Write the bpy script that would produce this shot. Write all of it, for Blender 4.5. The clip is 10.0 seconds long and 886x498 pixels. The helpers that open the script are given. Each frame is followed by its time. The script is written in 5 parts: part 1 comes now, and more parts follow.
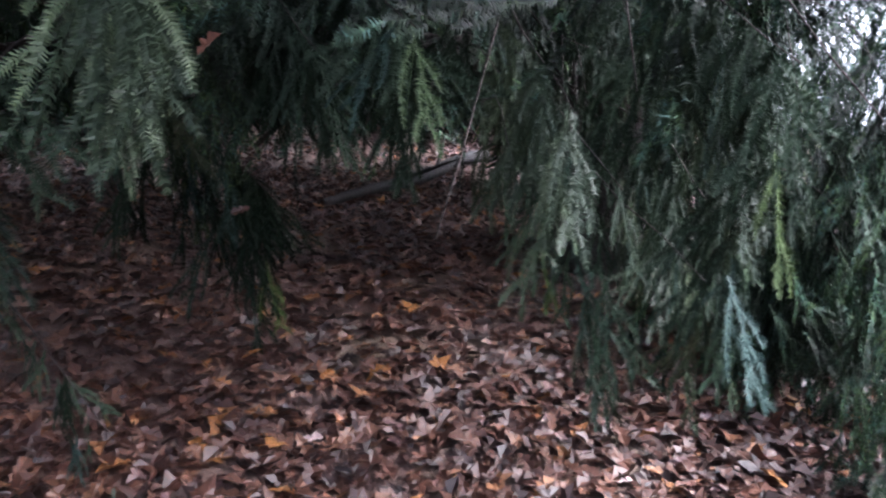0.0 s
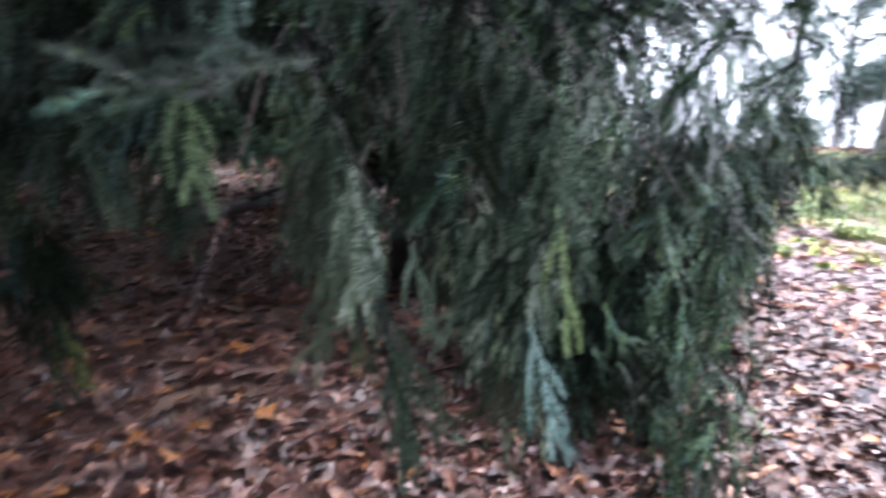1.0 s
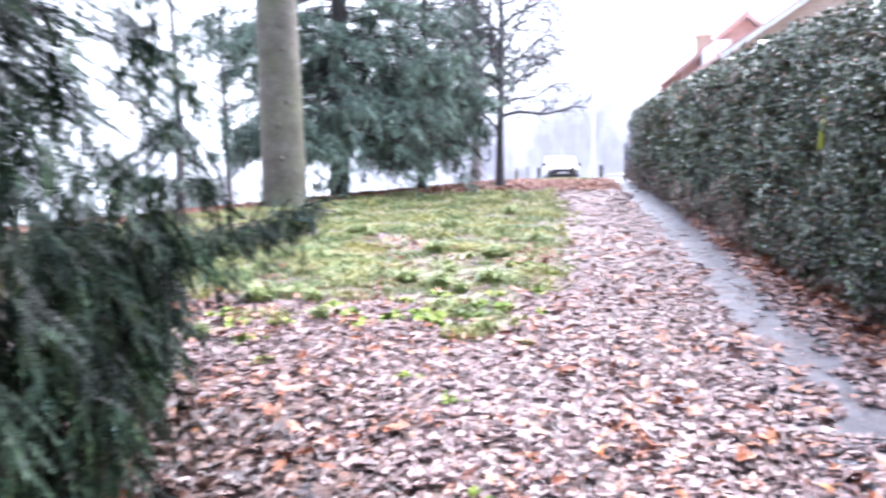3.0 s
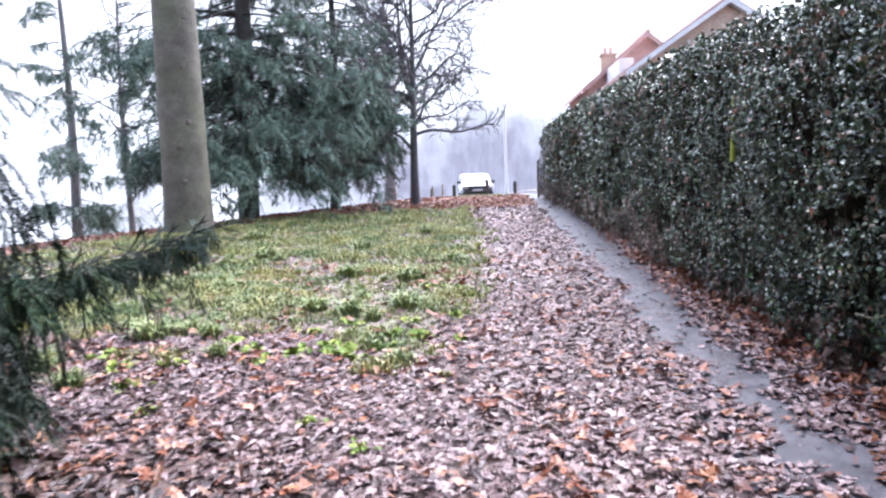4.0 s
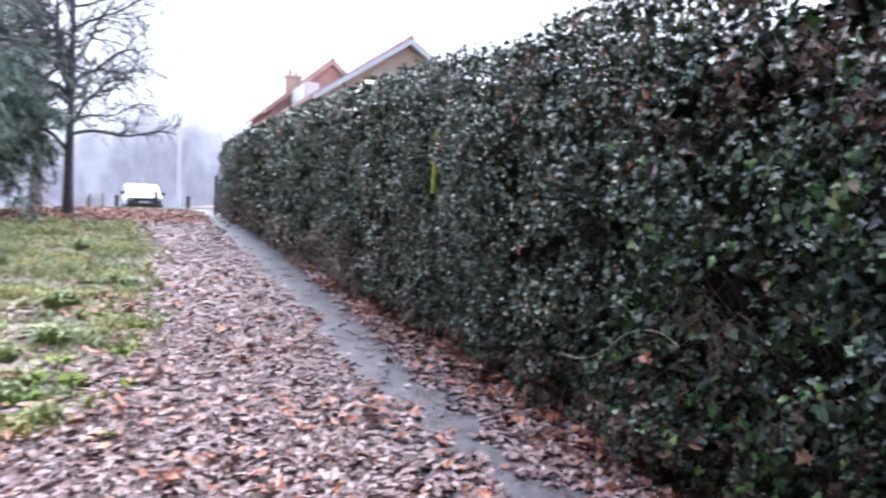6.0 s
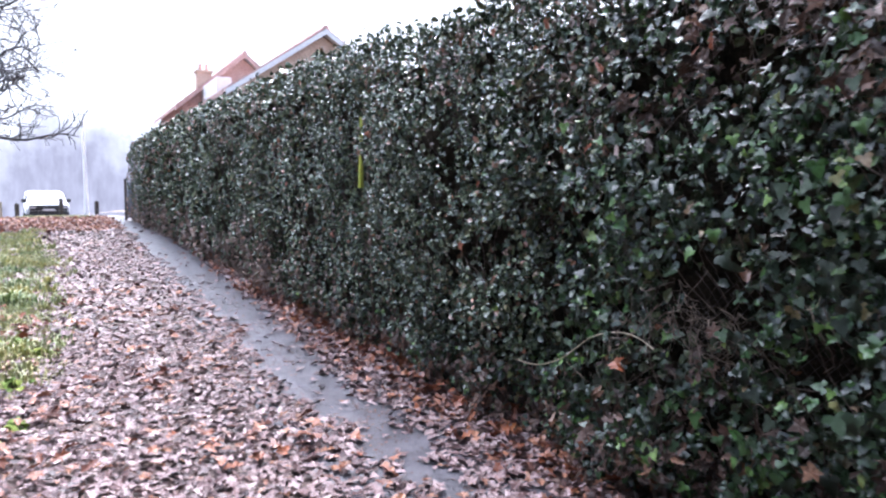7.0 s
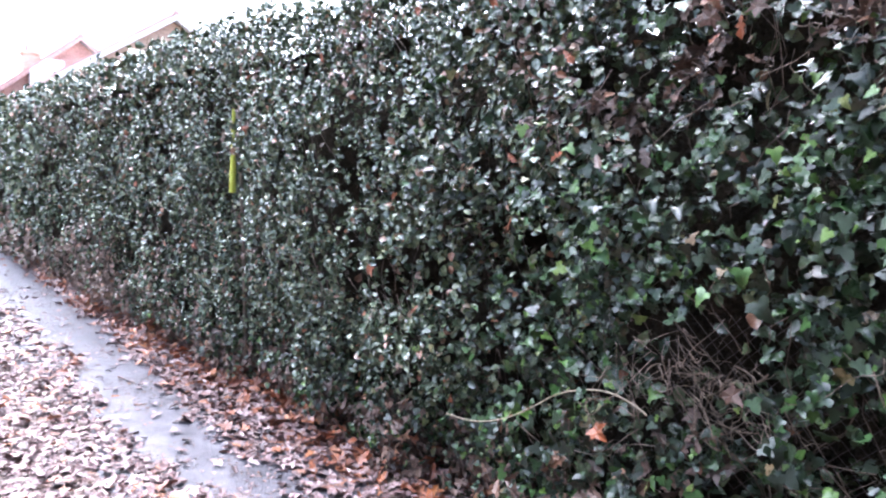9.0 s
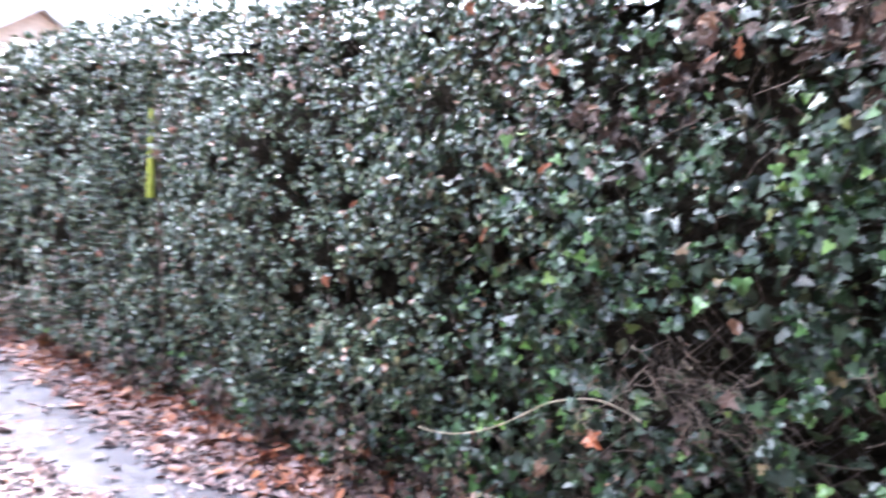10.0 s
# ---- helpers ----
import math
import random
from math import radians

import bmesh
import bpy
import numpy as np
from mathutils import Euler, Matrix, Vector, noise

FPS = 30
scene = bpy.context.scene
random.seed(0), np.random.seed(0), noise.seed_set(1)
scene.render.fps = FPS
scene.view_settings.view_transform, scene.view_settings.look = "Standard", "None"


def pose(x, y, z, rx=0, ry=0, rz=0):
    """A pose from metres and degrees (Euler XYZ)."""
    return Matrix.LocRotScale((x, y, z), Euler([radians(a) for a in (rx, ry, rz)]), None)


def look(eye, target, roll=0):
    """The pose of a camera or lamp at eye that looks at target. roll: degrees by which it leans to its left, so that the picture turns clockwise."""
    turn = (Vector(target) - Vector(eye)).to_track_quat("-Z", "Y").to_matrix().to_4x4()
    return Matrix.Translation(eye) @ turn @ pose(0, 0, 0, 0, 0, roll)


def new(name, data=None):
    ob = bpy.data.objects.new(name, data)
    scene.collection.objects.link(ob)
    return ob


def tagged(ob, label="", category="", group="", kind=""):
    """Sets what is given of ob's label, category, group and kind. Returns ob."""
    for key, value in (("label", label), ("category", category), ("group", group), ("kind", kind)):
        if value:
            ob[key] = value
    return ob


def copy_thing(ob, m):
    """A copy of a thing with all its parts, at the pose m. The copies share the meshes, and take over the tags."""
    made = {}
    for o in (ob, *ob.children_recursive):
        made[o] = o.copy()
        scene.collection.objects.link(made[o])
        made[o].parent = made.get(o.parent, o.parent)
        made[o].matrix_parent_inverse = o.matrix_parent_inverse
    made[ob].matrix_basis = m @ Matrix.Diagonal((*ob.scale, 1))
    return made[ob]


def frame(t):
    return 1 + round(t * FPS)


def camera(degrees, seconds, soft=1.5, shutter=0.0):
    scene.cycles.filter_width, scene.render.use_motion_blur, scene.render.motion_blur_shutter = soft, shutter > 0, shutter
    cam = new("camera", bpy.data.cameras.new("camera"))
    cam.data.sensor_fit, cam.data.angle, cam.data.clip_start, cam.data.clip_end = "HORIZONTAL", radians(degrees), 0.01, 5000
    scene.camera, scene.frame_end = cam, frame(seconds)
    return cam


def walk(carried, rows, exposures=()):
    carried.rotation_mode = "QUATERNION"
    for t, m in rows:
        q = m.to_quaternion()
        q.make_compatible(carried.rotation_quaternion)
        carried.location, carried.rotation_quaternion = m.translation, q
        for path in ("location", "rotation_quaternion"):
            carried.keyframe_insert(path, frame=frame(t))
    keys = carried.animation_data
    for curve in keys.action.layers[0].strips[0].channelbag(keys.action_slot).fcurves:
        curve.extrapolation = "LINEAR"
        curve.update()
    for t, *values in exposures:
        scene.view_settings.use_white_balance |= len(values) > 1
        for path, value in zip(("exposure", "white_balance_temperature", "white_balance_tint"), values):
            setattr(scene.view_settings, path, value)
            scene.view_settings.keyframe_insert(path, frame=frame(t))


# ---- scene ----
cam = camera(63.3, 10.0, soft=2.2, shutter=0.55)
PATH = [
    (0, (0.716, -0.749, 1.214), (-1.042, 0.059, 0.708), 3.3),
    (0.5, (0.704, -0.69, 1.247), (-1.028, 0.17, 0.736), 4.9),
    (1, (0.69, -0.527, 1.32), (-0.902, 0.588, 0.85), 3.5),
    (1.5, (0.667, -0.332, 1.391), (-0.724, 1.056, 1.02), 0.8),
    (2, (0.602, -0.168, 1.405), (-0.424, 1.52, 1.092), -2.5),
    (2.5, (0.433, -0.009, 1.416), (-0.303, 1.83, 1.138), -3.3),
    (3, (0.417, 0.144, 1.403), (0.044, 2.091, 1.142), -0.8),
    (3.2, (0.418, 0.223, 1.400), (0.155, 2.188, 1.135), -0.7),
    (4.3, (0.409, 0.694, 1.382), (0.316, 2.682, 1.190), -1.9),
    (4.5, (0.359, 0.782, 1.373), (0.341, 2.773, 1.188), -1.7),
    (5, (0.227, 0.959, 1.393), (0.453, 2.936, 1.2), -0.4),
    (5.5, (0.212, 1.035, 1.403), (0.707, 2.965, 1.235), 2.9),
    (6, (0.287, 1.201, 1.38), (1.016, 3.057, 1.233), 2.9),
    (6.2, (0.333, 1.288, 1.367), (1.131, 3.116, 1.226), 2.7),
    (7.3, (0.418, 1.814, 1.399), (1.347, 3.577, 1.229), 0.0),
    (7.5, (0.388, 1.922, 1.402), (1.317, 3.685, 1.232), -0.3),
    (8, (0.45, 2.173, 1.382), (1.523, 3.852, 1.219), 1.2),
    (8.5, (0.556, 2.347, 1.404), (1.72, 3.967, 1.256), 2.5),
    (9, (0.548, 2.458, 1.431), (1.801, 4.01, 1.281), 1.8),
    (9.5, (0.421, 2.606, 1.435), (1.686, 4.149, 1.283), 0.4),
    (10, (0.315, 2.75, 1.438), (1.806, 4.077, 1.311), 2.2),
]
walk(cam, [(t, look(eye, target, roll)) for t, eye, target, roll in PATH],
     [(t, e, 5500, 15) for t, e in ((0.0, 2.5), (0.5, 2.52), (1.0, 2.62), (1.5, 2.7), (2.0, 2.8), (2.5, 2.6), (3.0, 2.15), (4.5, 1.47), (6.0, 1.45), (7.5, 1.88), (8.5, 2.38), (10.0, 3.0))])

# ---- world and light: a bright, misty overcast day ----
world = bpy.data.worlds.new("overcast_sky")
scene.world = world
world.use_nodes = True
wn = world.node_tree
wn.nodes.clear()
sky = wn.nodes.new("ShaderNodeTexSky")
sky.sky_type = "NISHITA"
sky.sun_disc = False
sky.sun_elevation = radians(50)
sky.sun_rotation = radians(30)
sky.dust_density = 5.0
hs = wn.nodes.new("ShaderNodeHueSaturation")
hs.inputs["Saturation"].default_value = 0.55
bg = wn.nodes.new("ShaderNodeBackground")
bg.inputs["Strength"].default_value = 0.3
wo = wn.nodes.new("ShaderNodeOutputWorld")
wn.links.new(sky.outputs[0], hs.inputs["Color"])
# an overcast sky is three times as bright overhead as at the horizon
wtc = wn.nodes.new("ShaderNodeTexCoord")
wsep = wn.nodes.new("ShaderNodeSeparateXYZ")
wn.links.new(wtc.outputs["Generated"], wsep.inputs[0])
wup = wn.nodes.new("ShaderNodeMapRange")
wup.inputs["From Min"].default_value = 0.0
wup.inputs["From Max"].default_value = 1.0
wup.inputs["To Min"].default_value = 0.35
wup.inputs["To Max"].default_value = 1.2
wn.links.new(wsep.outputs["Z"], wup.inputs["Value"])
wmul = wn.nodes.new("ShaderNodeMix")
wmul.data_type, wmul.blend_type = "RGBA", "MULTIPLY"
wmul.inputs[0].default_value = 1.0
wn.links.new(hs.outputs[0], wmul.inputs[6])
wn.links.new(wup.outputs[0], wmul.inputs[7])
wn.links.new(wmul.outputs[2], bg.inputs[0])
wn.links.new(bg.outputs[0], wo.inputs[0])
sun_data = bpy.data.lights.new("sun", "SUN")
sun_data.energy = 1.4
sun_data.angle = radians(60)
sun_data.color = (1.0, 0.98, 0.95)
sun = new("sun", sun_data)
sun.matrix_world = look((-6, 14, 30), (0, 6, 0))

rng = np.random.default_rng(7)


# ---- materials ----
def nodes_of(name):
    m = bpy.data.materials.new(name)
    m.use_nodes = True
    nt = m.node_tree
    return m, nt, nt.nodes["Principled BSDF"]


def link(nt, a, b):
    nt.links.new(a, b)


def ramp_node(nt, stops, fac):
    r = nt.nodes.new("ShaderNodeValToRGB")
    while len(r.color_ramp.elements) < len(stops):
        r.color_ramp.elements.new(0.5)
    for e, (p, c) in zip(r.color_ramp.elements, stops):
        e.position = p
        e.color = (*c, 1)
    nt.links.new(fac, r.inputs[0])
    return r.outputs[0]


def noise_node(nt, scale, detail=4.0, rough=0.6, vec=None):
    n = nt.nodes.new("ShaderNodeTexNoise")
    n.inputs["Scale"].default_value = scale
    n.inputs["Detail"].default_value = detail
    n.inputs["Roughness"].default_value = rough
    if vec is None:
        vec = nt.nodes.new("ShaderNodeTexCoord").outputs["Object"]
    nt.links.new(vec, n.inputs["Vector"])
    return n.outputs["Fac"]


def mix_node(nt, fac, a, b, mode="MIX"):
    m = nt.nodes.new("ShaderNodeMix")
    m.data_type = "RGBA"
    m.blend_type = mode
    for sock, v in ((m.inputs[0], fac), (m.inputs[6], a), (m.inputs[7], b)):
        if isinstance(v, (int, float)):
            sock.default_value = v
        elif isinstance(v, tuple):
            sock.default_value = (*v, 1)
        else:
            nt.links.new(v, sock)
    return m.outputs[2]


def bump_node(nt, height, strength, dist, bsdf):
    b = nt.nodes.new("ShaderNodeBump")
    b.inputs["Strength"].default_value = strength
    b.inputs["Distance"].default_value = dist
    nt.links.new(height, b.inputs["Height"])
    nt.links.new(b.outputs[0], bsdf.inputs["Normal"])


def surface(name, stops, scale=6.0, fine=60.0, rough=0.8, bump=0.4, dist=0.02, metal=0.0):
    """A material with colour from coarse noise, speckled by fine noise, and relief."""
    m, nt, b = nodes_of(name)
    coarse = noise_node(nt, scale, 5)
    small = noise_node(nt, fine, 3)
    c = ramp_node(nt, stops, coarse)
    g = ramp_node(nt, [(0.25, (0.6, 0.6, 0.6)), (0.75, (1.15, 1.15, 1.15))], small)
    link(nt, mix_node(nt, 1.0, c, g, "MULTIPLY"), b.inputs["Base Color"])
    b.inputs["Roughness"].default_value = rough
    b.inputs["Metallic"].default_value = metal
    bump_node(nt, small, bump, dist, b)
    return m


def leafy(name, stops, rough=0.35, piece=False, spec=0.5, vein=90.0, rough_spread=0.2, clump=0.0, tints=None):
    """Leaves: each takes its colour by chance, with blotches, and a wet gloss."""
    m, nt, b = nodes_of(name)
    if piece:
        rnd = nt.nodes.new("ShaderNodeObjectInfo").outputs["Random"]
    else:
        rnd = nt.nodes.new("ShaderNodeNewGeometry").outputs["Random Per Island"]
    c = ramp_node(nt, stops, rnd)
    blot = noise_node(nt, vein, 3)
    g = ramp_node(nt, [(0.3, (0.55, 0.55, 0.55)), (0.7, (1.2, 1.2, 1.2))], blot)
    c = mix_node(nt, 1.0, c, g, "MULTIPLY")
    if clump:
        # whole shoots differ: darkened as for gaps, blue-grey as for sheen, yellow-green young growth
        tuft = noise_node(nt, clump, 2, 0.5, nt.nodes.new("ShaderNodeTexCoord").outputs["Object"])
        c = mix_node(nt, 1.0, c, ramp_node(nt, tints or [(0.34, (0.25, 0.26, 0.25)), (0.46, (0.75, 0.77, 0.76)), (0.55, (1.3, 1.5, 1.75)), (0.64, (1.9, 1.85, 1.2)), (0.74, (1.5, 1.75, 2.0))], tuft), "MULTIPLY")
    link(nt, c, b.inputs["Base Color"])
    mr = nt.nodes.new("ShaderNodeMapRange")
    mr.inputs["To Min"].default_value = rough
    mr.inputs["To Max"].default_value = rough + rough_spread
    link(nt, blot, mr.inputs["Value"])
    link(nt, mr.outputs[0], b.inputs["Roughness"])
    b.inputs["Specular IOR Level"].default_value = spec
    bump_node(nt, blot, 0.35, 0.004, b)
    return m


DEAD = [(0.0, (0.042, 0.021, 0.019)), (0.25, (0.098, 0.05, 0.045)), (0.5, (0.185, 0.108, 0.1)), (0.7, (0.285, 0.19, 0.178)), (0.9, (0.38, 0.268, 0.256)), (0.94, (0.16, 0.058, 0.03)), (1.0, (0.3, 0.125, 0.06))]
RUST = [(0.0, (0.075, 0.023, 0.012)), (0.35, (0.17, 0.048, 0.02)), (0.7, (0.29, 0.09, 0.033)), (0.9, (0.34, 0.15, 0.085)), (1.0, (0.4, 0.14, 0.036))]
# Reddish-brown leaf colours, darkened further to stand for the yew's shade.
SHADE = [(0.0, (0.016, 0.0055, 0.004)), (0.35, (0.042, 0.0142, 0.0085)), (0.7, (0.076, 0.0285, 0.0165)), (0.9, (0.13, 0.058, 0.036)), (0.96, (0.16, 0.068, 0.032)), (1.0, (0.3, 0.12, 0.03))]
HEDGE = [(0.0, (0.024, 0.036, 0.02)), (0.4, (0.06, 0.084, 0.046)), (0.75, (0.112, 0.14, 0.078)), (0.92, (0.17, 0.195, 0.1)), (0.965, (0.22, 0.16, 0.11)), (1.0, (0.3, 0.14, 0.08))]
IVY = [(0.0, (0.012, 0.017, 0.01)), (0.4, (0.02, 0.033, 0.017)), (0.7, (0.033, 0.059, 0.025)), (0.9, (0.055, 0.115, 0.03)), (0.97, (0.12, 0.2, 0.04)), (1.0, (0.2, 0.13, 0.08))]
NEEDLE = [(0.0, (0.007, 0.012, 0.0065)), (0.5, (0.016, 0.0265, 0.0145)), (0.8, (0.031, 0.048, 0.0265)), (0.91, (0.035, 0.059, 0.051)), (1.0, (0.053, 0.075, 0.022))]
FRESH = [(0.0, (0.02, 0.029, 0.015)), (0.6, (0.035, 0.05, 0.026)), (1.0, (0.06, 0.08, 0.038))]
GRASS = [(0.0, (0.14, 0.17, 0.062)), (0.4, (0.25, 0.275, 0.095)), (0.8, (0.34, 0.33, 0.125)), (1.0, (0.39, 0.33, 0.165))]
TUSSOCK = [(0.0, (0.11, 0.155, 0.05)), (0.5, (0.21, 0.26, 0.08)), (1.0, (0.33, 0.35, 0.11))]
m_dead = leafy("dead_leaf_wet", DEAD, 0.36, spec=0.4)
m_rust = leafy("rusty_leaf_wet", RUST, 0.35)
m_dry = leafy("dry_hedge_leaf", [(0.0, (0.1, 0.065, 0.05)), (0.5, (0.24, 0.16, 0.12)), (0.8, (0.36, 0.27, 0.22)), (1.0, (0.32, 0.15, 0.08))], 0.4)
m_withered = leafy("withered_leaf", [(0.0, (0.035, 0.02, 0.014)), (0.5, (0.09, 0.05, 0.034)), (0.85, (0.16, 0.1, 0.075)), (1.0, (0.26, 0.13, 0.07))], 0.5)
m_shade = leafy("brown_leaf_shade_dark", SHADE, 0.4)
m_hedge = leafy("hedge_leaf_glossy", HEDGE, 0.15, vein=60, spec=0.55, rough_spread=0.2)
m_ivy = leafy("ivy_leaf_glossy", IVY, 0.21, vein=60, spec=0.38, rough_spread=0.16)
m_ivy_piece = leafy("ivy_leaf_single", IVY, 0.24, piece=True, vein=60, spec=0.27, rough_spread=0.16)
# Tints paint dark gaps and teal highlights into clumps of needles.
m_needle = leafy("yew_needles", NEEDLE, 0.42, vein=30, spec=0.12, clump=4.0, tints=[(0.38, (0.2, 0.2, 0.17)), (0.48, (0.6, 0.62, 0.55)), (0.56, (1.35, 1.55, 1.7)), (0.63, (1.9, 1.9, 1.25)), (0.72, (1.5, 1.85, 2.1))])
m_needle_piece = leafy("yew_needles_spray", NEEDLE, 0.45, piece=True, vein=30, spec=0.1)
m_fresh = leafy("yew_needles_fresh", FRESH, 0.4, piece=True, vein=30, spec=0.22)
# Needle greens lightened past their own tone to stand for mist.
m_spruce = leafy("spruce_needles_mist_pale", [(0.0, (0.08, 0.112, 0.09)), (0.6, (0.138, 0.184, 0.145)), (1.0, (0.21, 0.258, 0.195))], 0.7, vein=12, spec=0.05)
m_grass = leafy("grass_blades", GRASS, 0.45, vein=20, clump=1.3, tints=[(0.36, (0.6, 0.78, 0.7)), (0.5, (1.0, 1.0, 1.0)), (0.63, (1.12, 1.02, 0.72))])
m_tussock = leafy("tussock_blades", TUSSOCK, 0.45, vein=20)
m_young = leafy("young_hedge_leaf", [(0.0, (0.04, 0.08, 0.016)), (0.6, (0.11, 0.165, 0.03)), (0.85, (0.19, 0.22, 0.045)), (1.0, (0.3, 0.13, 0.05))], 0.3, vein=60)
m_weed = leafy("weed_leaves", [(0.0, (0.12, 0.18, 0.04)), (0.5, (0.22, 0.29, 0.06)), (1.0, (0.36, 0.39, 0.085))], 0.6, piece=True, vein=40, spec=0.15)
m_rotten = surface("rotten_wet_wood", [(0.3, (0.005, 0.004, 0.0035)), (0.7, (0.02, 0.013, 0.01))], 8, 50, 0.7, 0.8, 0.02)
m_bark = surface("yew_bark", [(0.3, (0.015, 0.011, 0.009)), (0.7, (0.05, 0.032, 0.025))], 8, 50, 0.85, 0.8, 0.02)
m_wetbark = surface("wet_dark_bark", [(0.3, (0.015, 0.011, 0.01)), (0.7, (0.05, 0.035, 0.03))], 10, 60, 0.5, 0.6, 0.015)
# Bark greyed and lightened a little to stand for mist.
m_greybark = surface("bare_tree_bark", [(0.3, (0.065, 0.06, 0.062)), (0.7, (0.135, 0.126, 0.128))], 4, 30, 0.8, 0.7, 0.02)
m_knot = surface("bark_scar", [(0.3, (0.075, 0.064, 0.05)), (0.7, (0.16, 0.135, 0.1))], 12, 60, 0.85, 0.6, 0.01)
m_vine = surface("dry_vine", [(0.3, (0.22, 0.17, 0.11)), (0.7, (0.42, 0.35, 0.25))], 20, 120, 0.7, 0.3, 0.002)
m_stems = surface("dead_ivy_stems", [(0.3, (0.055, 0.038, 0.028)), (0.7, (0.27, 0.2, 0.145))], 20, 120, 0.75, 0.3, 0.002)
m_wire = surface("rusty_wire", [(0.3, (0.05, 0.035, 0.03)), (0.7, (0.11, 0.09, 0.08))], 30, 150, 0.6, 0.3, 0.001, 0.5)
m_twig = surface("hedge_twigs", [(0.3, (0.06, 0.04, 0.028)), (0.7, (0.2, 0.15, 0.11))], 12, 80, 0.8, 0.3, 0.003)
# Near-black colour stands for the shade between the hedge's leaves.
m_core = surface("hedge_inner_shade", [(0.3, (0.014, 0.013, 0.01)), (0.7, (0.05, 0.04, 0.03))], 9, 50, 1.0, 1.0, 0.05)
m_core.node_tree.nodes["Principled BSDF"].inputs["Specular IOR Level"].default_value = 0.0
m_asphalt = surface("wet_asphalt", [(0.34, (0.05, 0.044, 0.051)), (0.5, (0.077, 0.069, 0.079)), (0.66, (0.115, 0.104, 0.116))], 5, 90, 0.45, 0.6, 0.012)
m_asphalt.node_tree.nodes["Principled BSDF"].inputs["Specular IOR Level"].default_value = 0.35
m_stake = surface("yellow_green_stake", [(0.3, (0.3, 0.34, 0.03)), (0.7, (0.5, 0.52, 0.06))], 9, 60, 0.6, 0.3, 0.003)
m_white = surface("white_paint", [(0.3, (0.72, 0.72, 0.73)), (0.7, (0.82, 0.82, 0.82))], 3, 40, 0.45, 0.05, 0.002)
m_lamp = surface("white_lamp_column", [(0.3, (0.84, 0.84, 0.84)), (0.7, (0.9, 0.9, 0.9))], 3, 40, 0.3, 0.05, 0.002)
m_black = surface("black_plastic", [(0.3, (0.02, 0.02, 0.022)), (0.7, (0.04, 0.04, 0.042))], 5, 60, 0.5, 0.1, 0.002)
m_rubber = surface("tyre_rubber", [(0.3, (0.012, 0.012, 0.012)), (0.7, (0.03, 0.03, 0.03))], 10, 80, 0.85, 0.3, 0.004)
m_steel = surface("grey_metal", [(0.3, (0.4, 0.4, 0.42)), (0.7, (0.55, 0.55, 0.57))], 10, 80, 0.4, 0.1, 0.002, 0.8)
# Roof tile and orange brick are paled to imitate the mist over them.
m_tile = surface("red_roof_tiles", [(0.3, (0.52, 0.31, 0.27)), (0.7, (0.64, 0.42, 0.37))], 2, 14, 0.7, 0.5, 0.02)
m_brick = surface("orange_brick", [(0.3, (0.52, 0.38, 0.29)), (0.7, (0.64, 0.5, 0.4))], 2, 14, 0.85, 0.5, 0.01)
m_buff = surface("pale_buff_brick", [(0.3, (0.54, 0.42, 0.33)), (0.7, (0.66, 0.54, 0.45))], 2, 14, 0.85, 0.5, 0.01)
# Bark for the farther trees, paled in its colour to imitate mist.
m_mistbark = surface("mist_pale_bark", [(0.3, (0.15, 0.14, 0.14)), (0.7, (0.24, 0.225, 0.22))], 4, 30, 0.8, 0.7, 0.02)
m_tarmac = surface("wet_road", [(0.3, (0.1, 0.1, 0.105)), (0.7, (0.18, 0.18, 0.185))], 1.5, 60, 0.08, 0.05, 0.003)
m_post = surface("dark_timber_post", [(0.3, (0.03, 0.025, 0.022)), (0.7, (0.08, 0.065, 0.055))], 6, 60, 0.7, 0.4, 0.005)
m_gate = surface("blue_grey_gate", [(0.3, (0.1, 0.13, 0.17)), (0.7, (0.2, 0.24, 0.3))], 6, 60, 0.5, 0.2, 0.005)

# Smooth trunk bark: grey-tan with pale blotches, ring scars and green algae.
m_trunk, nt, b = nodes_of("smooth_trunk_bark")
tc = nt.nodes.new("ShaderNodeTexCoord").outputs["Object"]
mp = nt.nodes.new("ShaderNodeMapping")
mp.inputs["Scale"].default_value = (1.0, 1.0, 1.3)
link(nt, tc, mp.inputs[0])
rings = noise_node(nt, 1.6, 5, 0.65, mp.outputs[0])
fine = noise_node(nt, 22, 4)
c = ramp_node(nt, [(0.3, (0.07, 0.06, 0.044)), (0.48, (0.12, 0.104, 0.08)), (0.62, (0.165, 0.145, 0.113)), (0.72, (0.1, 0.085, 0.06))], rings)
c = mix_node(nt, ramp_node(nt, [(0.45, (0, 0, 0)), (0.7, (0.6, 0.6, 0.6))], noise_node(nt, 0.9, 3)), c, (0.12, 0.13, 0.06))
c = mix_node(nt, 1.0, c, ramp_node(nt, [(0.3, (0.75, 0.75, 0.75)), (0.7, (1.1, 1.1, 1.1))], fine), "MULTIPLY")
link(nt, c, b.inputs["Base Color"])
b.inputs["Roughness"].default_value = 0.75
bump_node(nt, rings, 0.3, 0.04, b)

# Soil: dark mould, turning to thin turf where the lawn grows.
m_soil, nt, b = nodes_of("leaf_mould_and_turf")
tc = nt.nodes.new("ShaderNodeTexCoord").outputs["Object"]
n1, n2 = noise_node(nt, 0.6, 5, 0.65, tc), noise_node(nt, 25, 5, 0.7, tc)
brown = ramp_node(nt, [(0.3, (0.045, 0.024, 0.018)), (0.55, (0.1, 0.056, 0.042)), (0.75, (0.18, 0.11, 0.085))], n2)
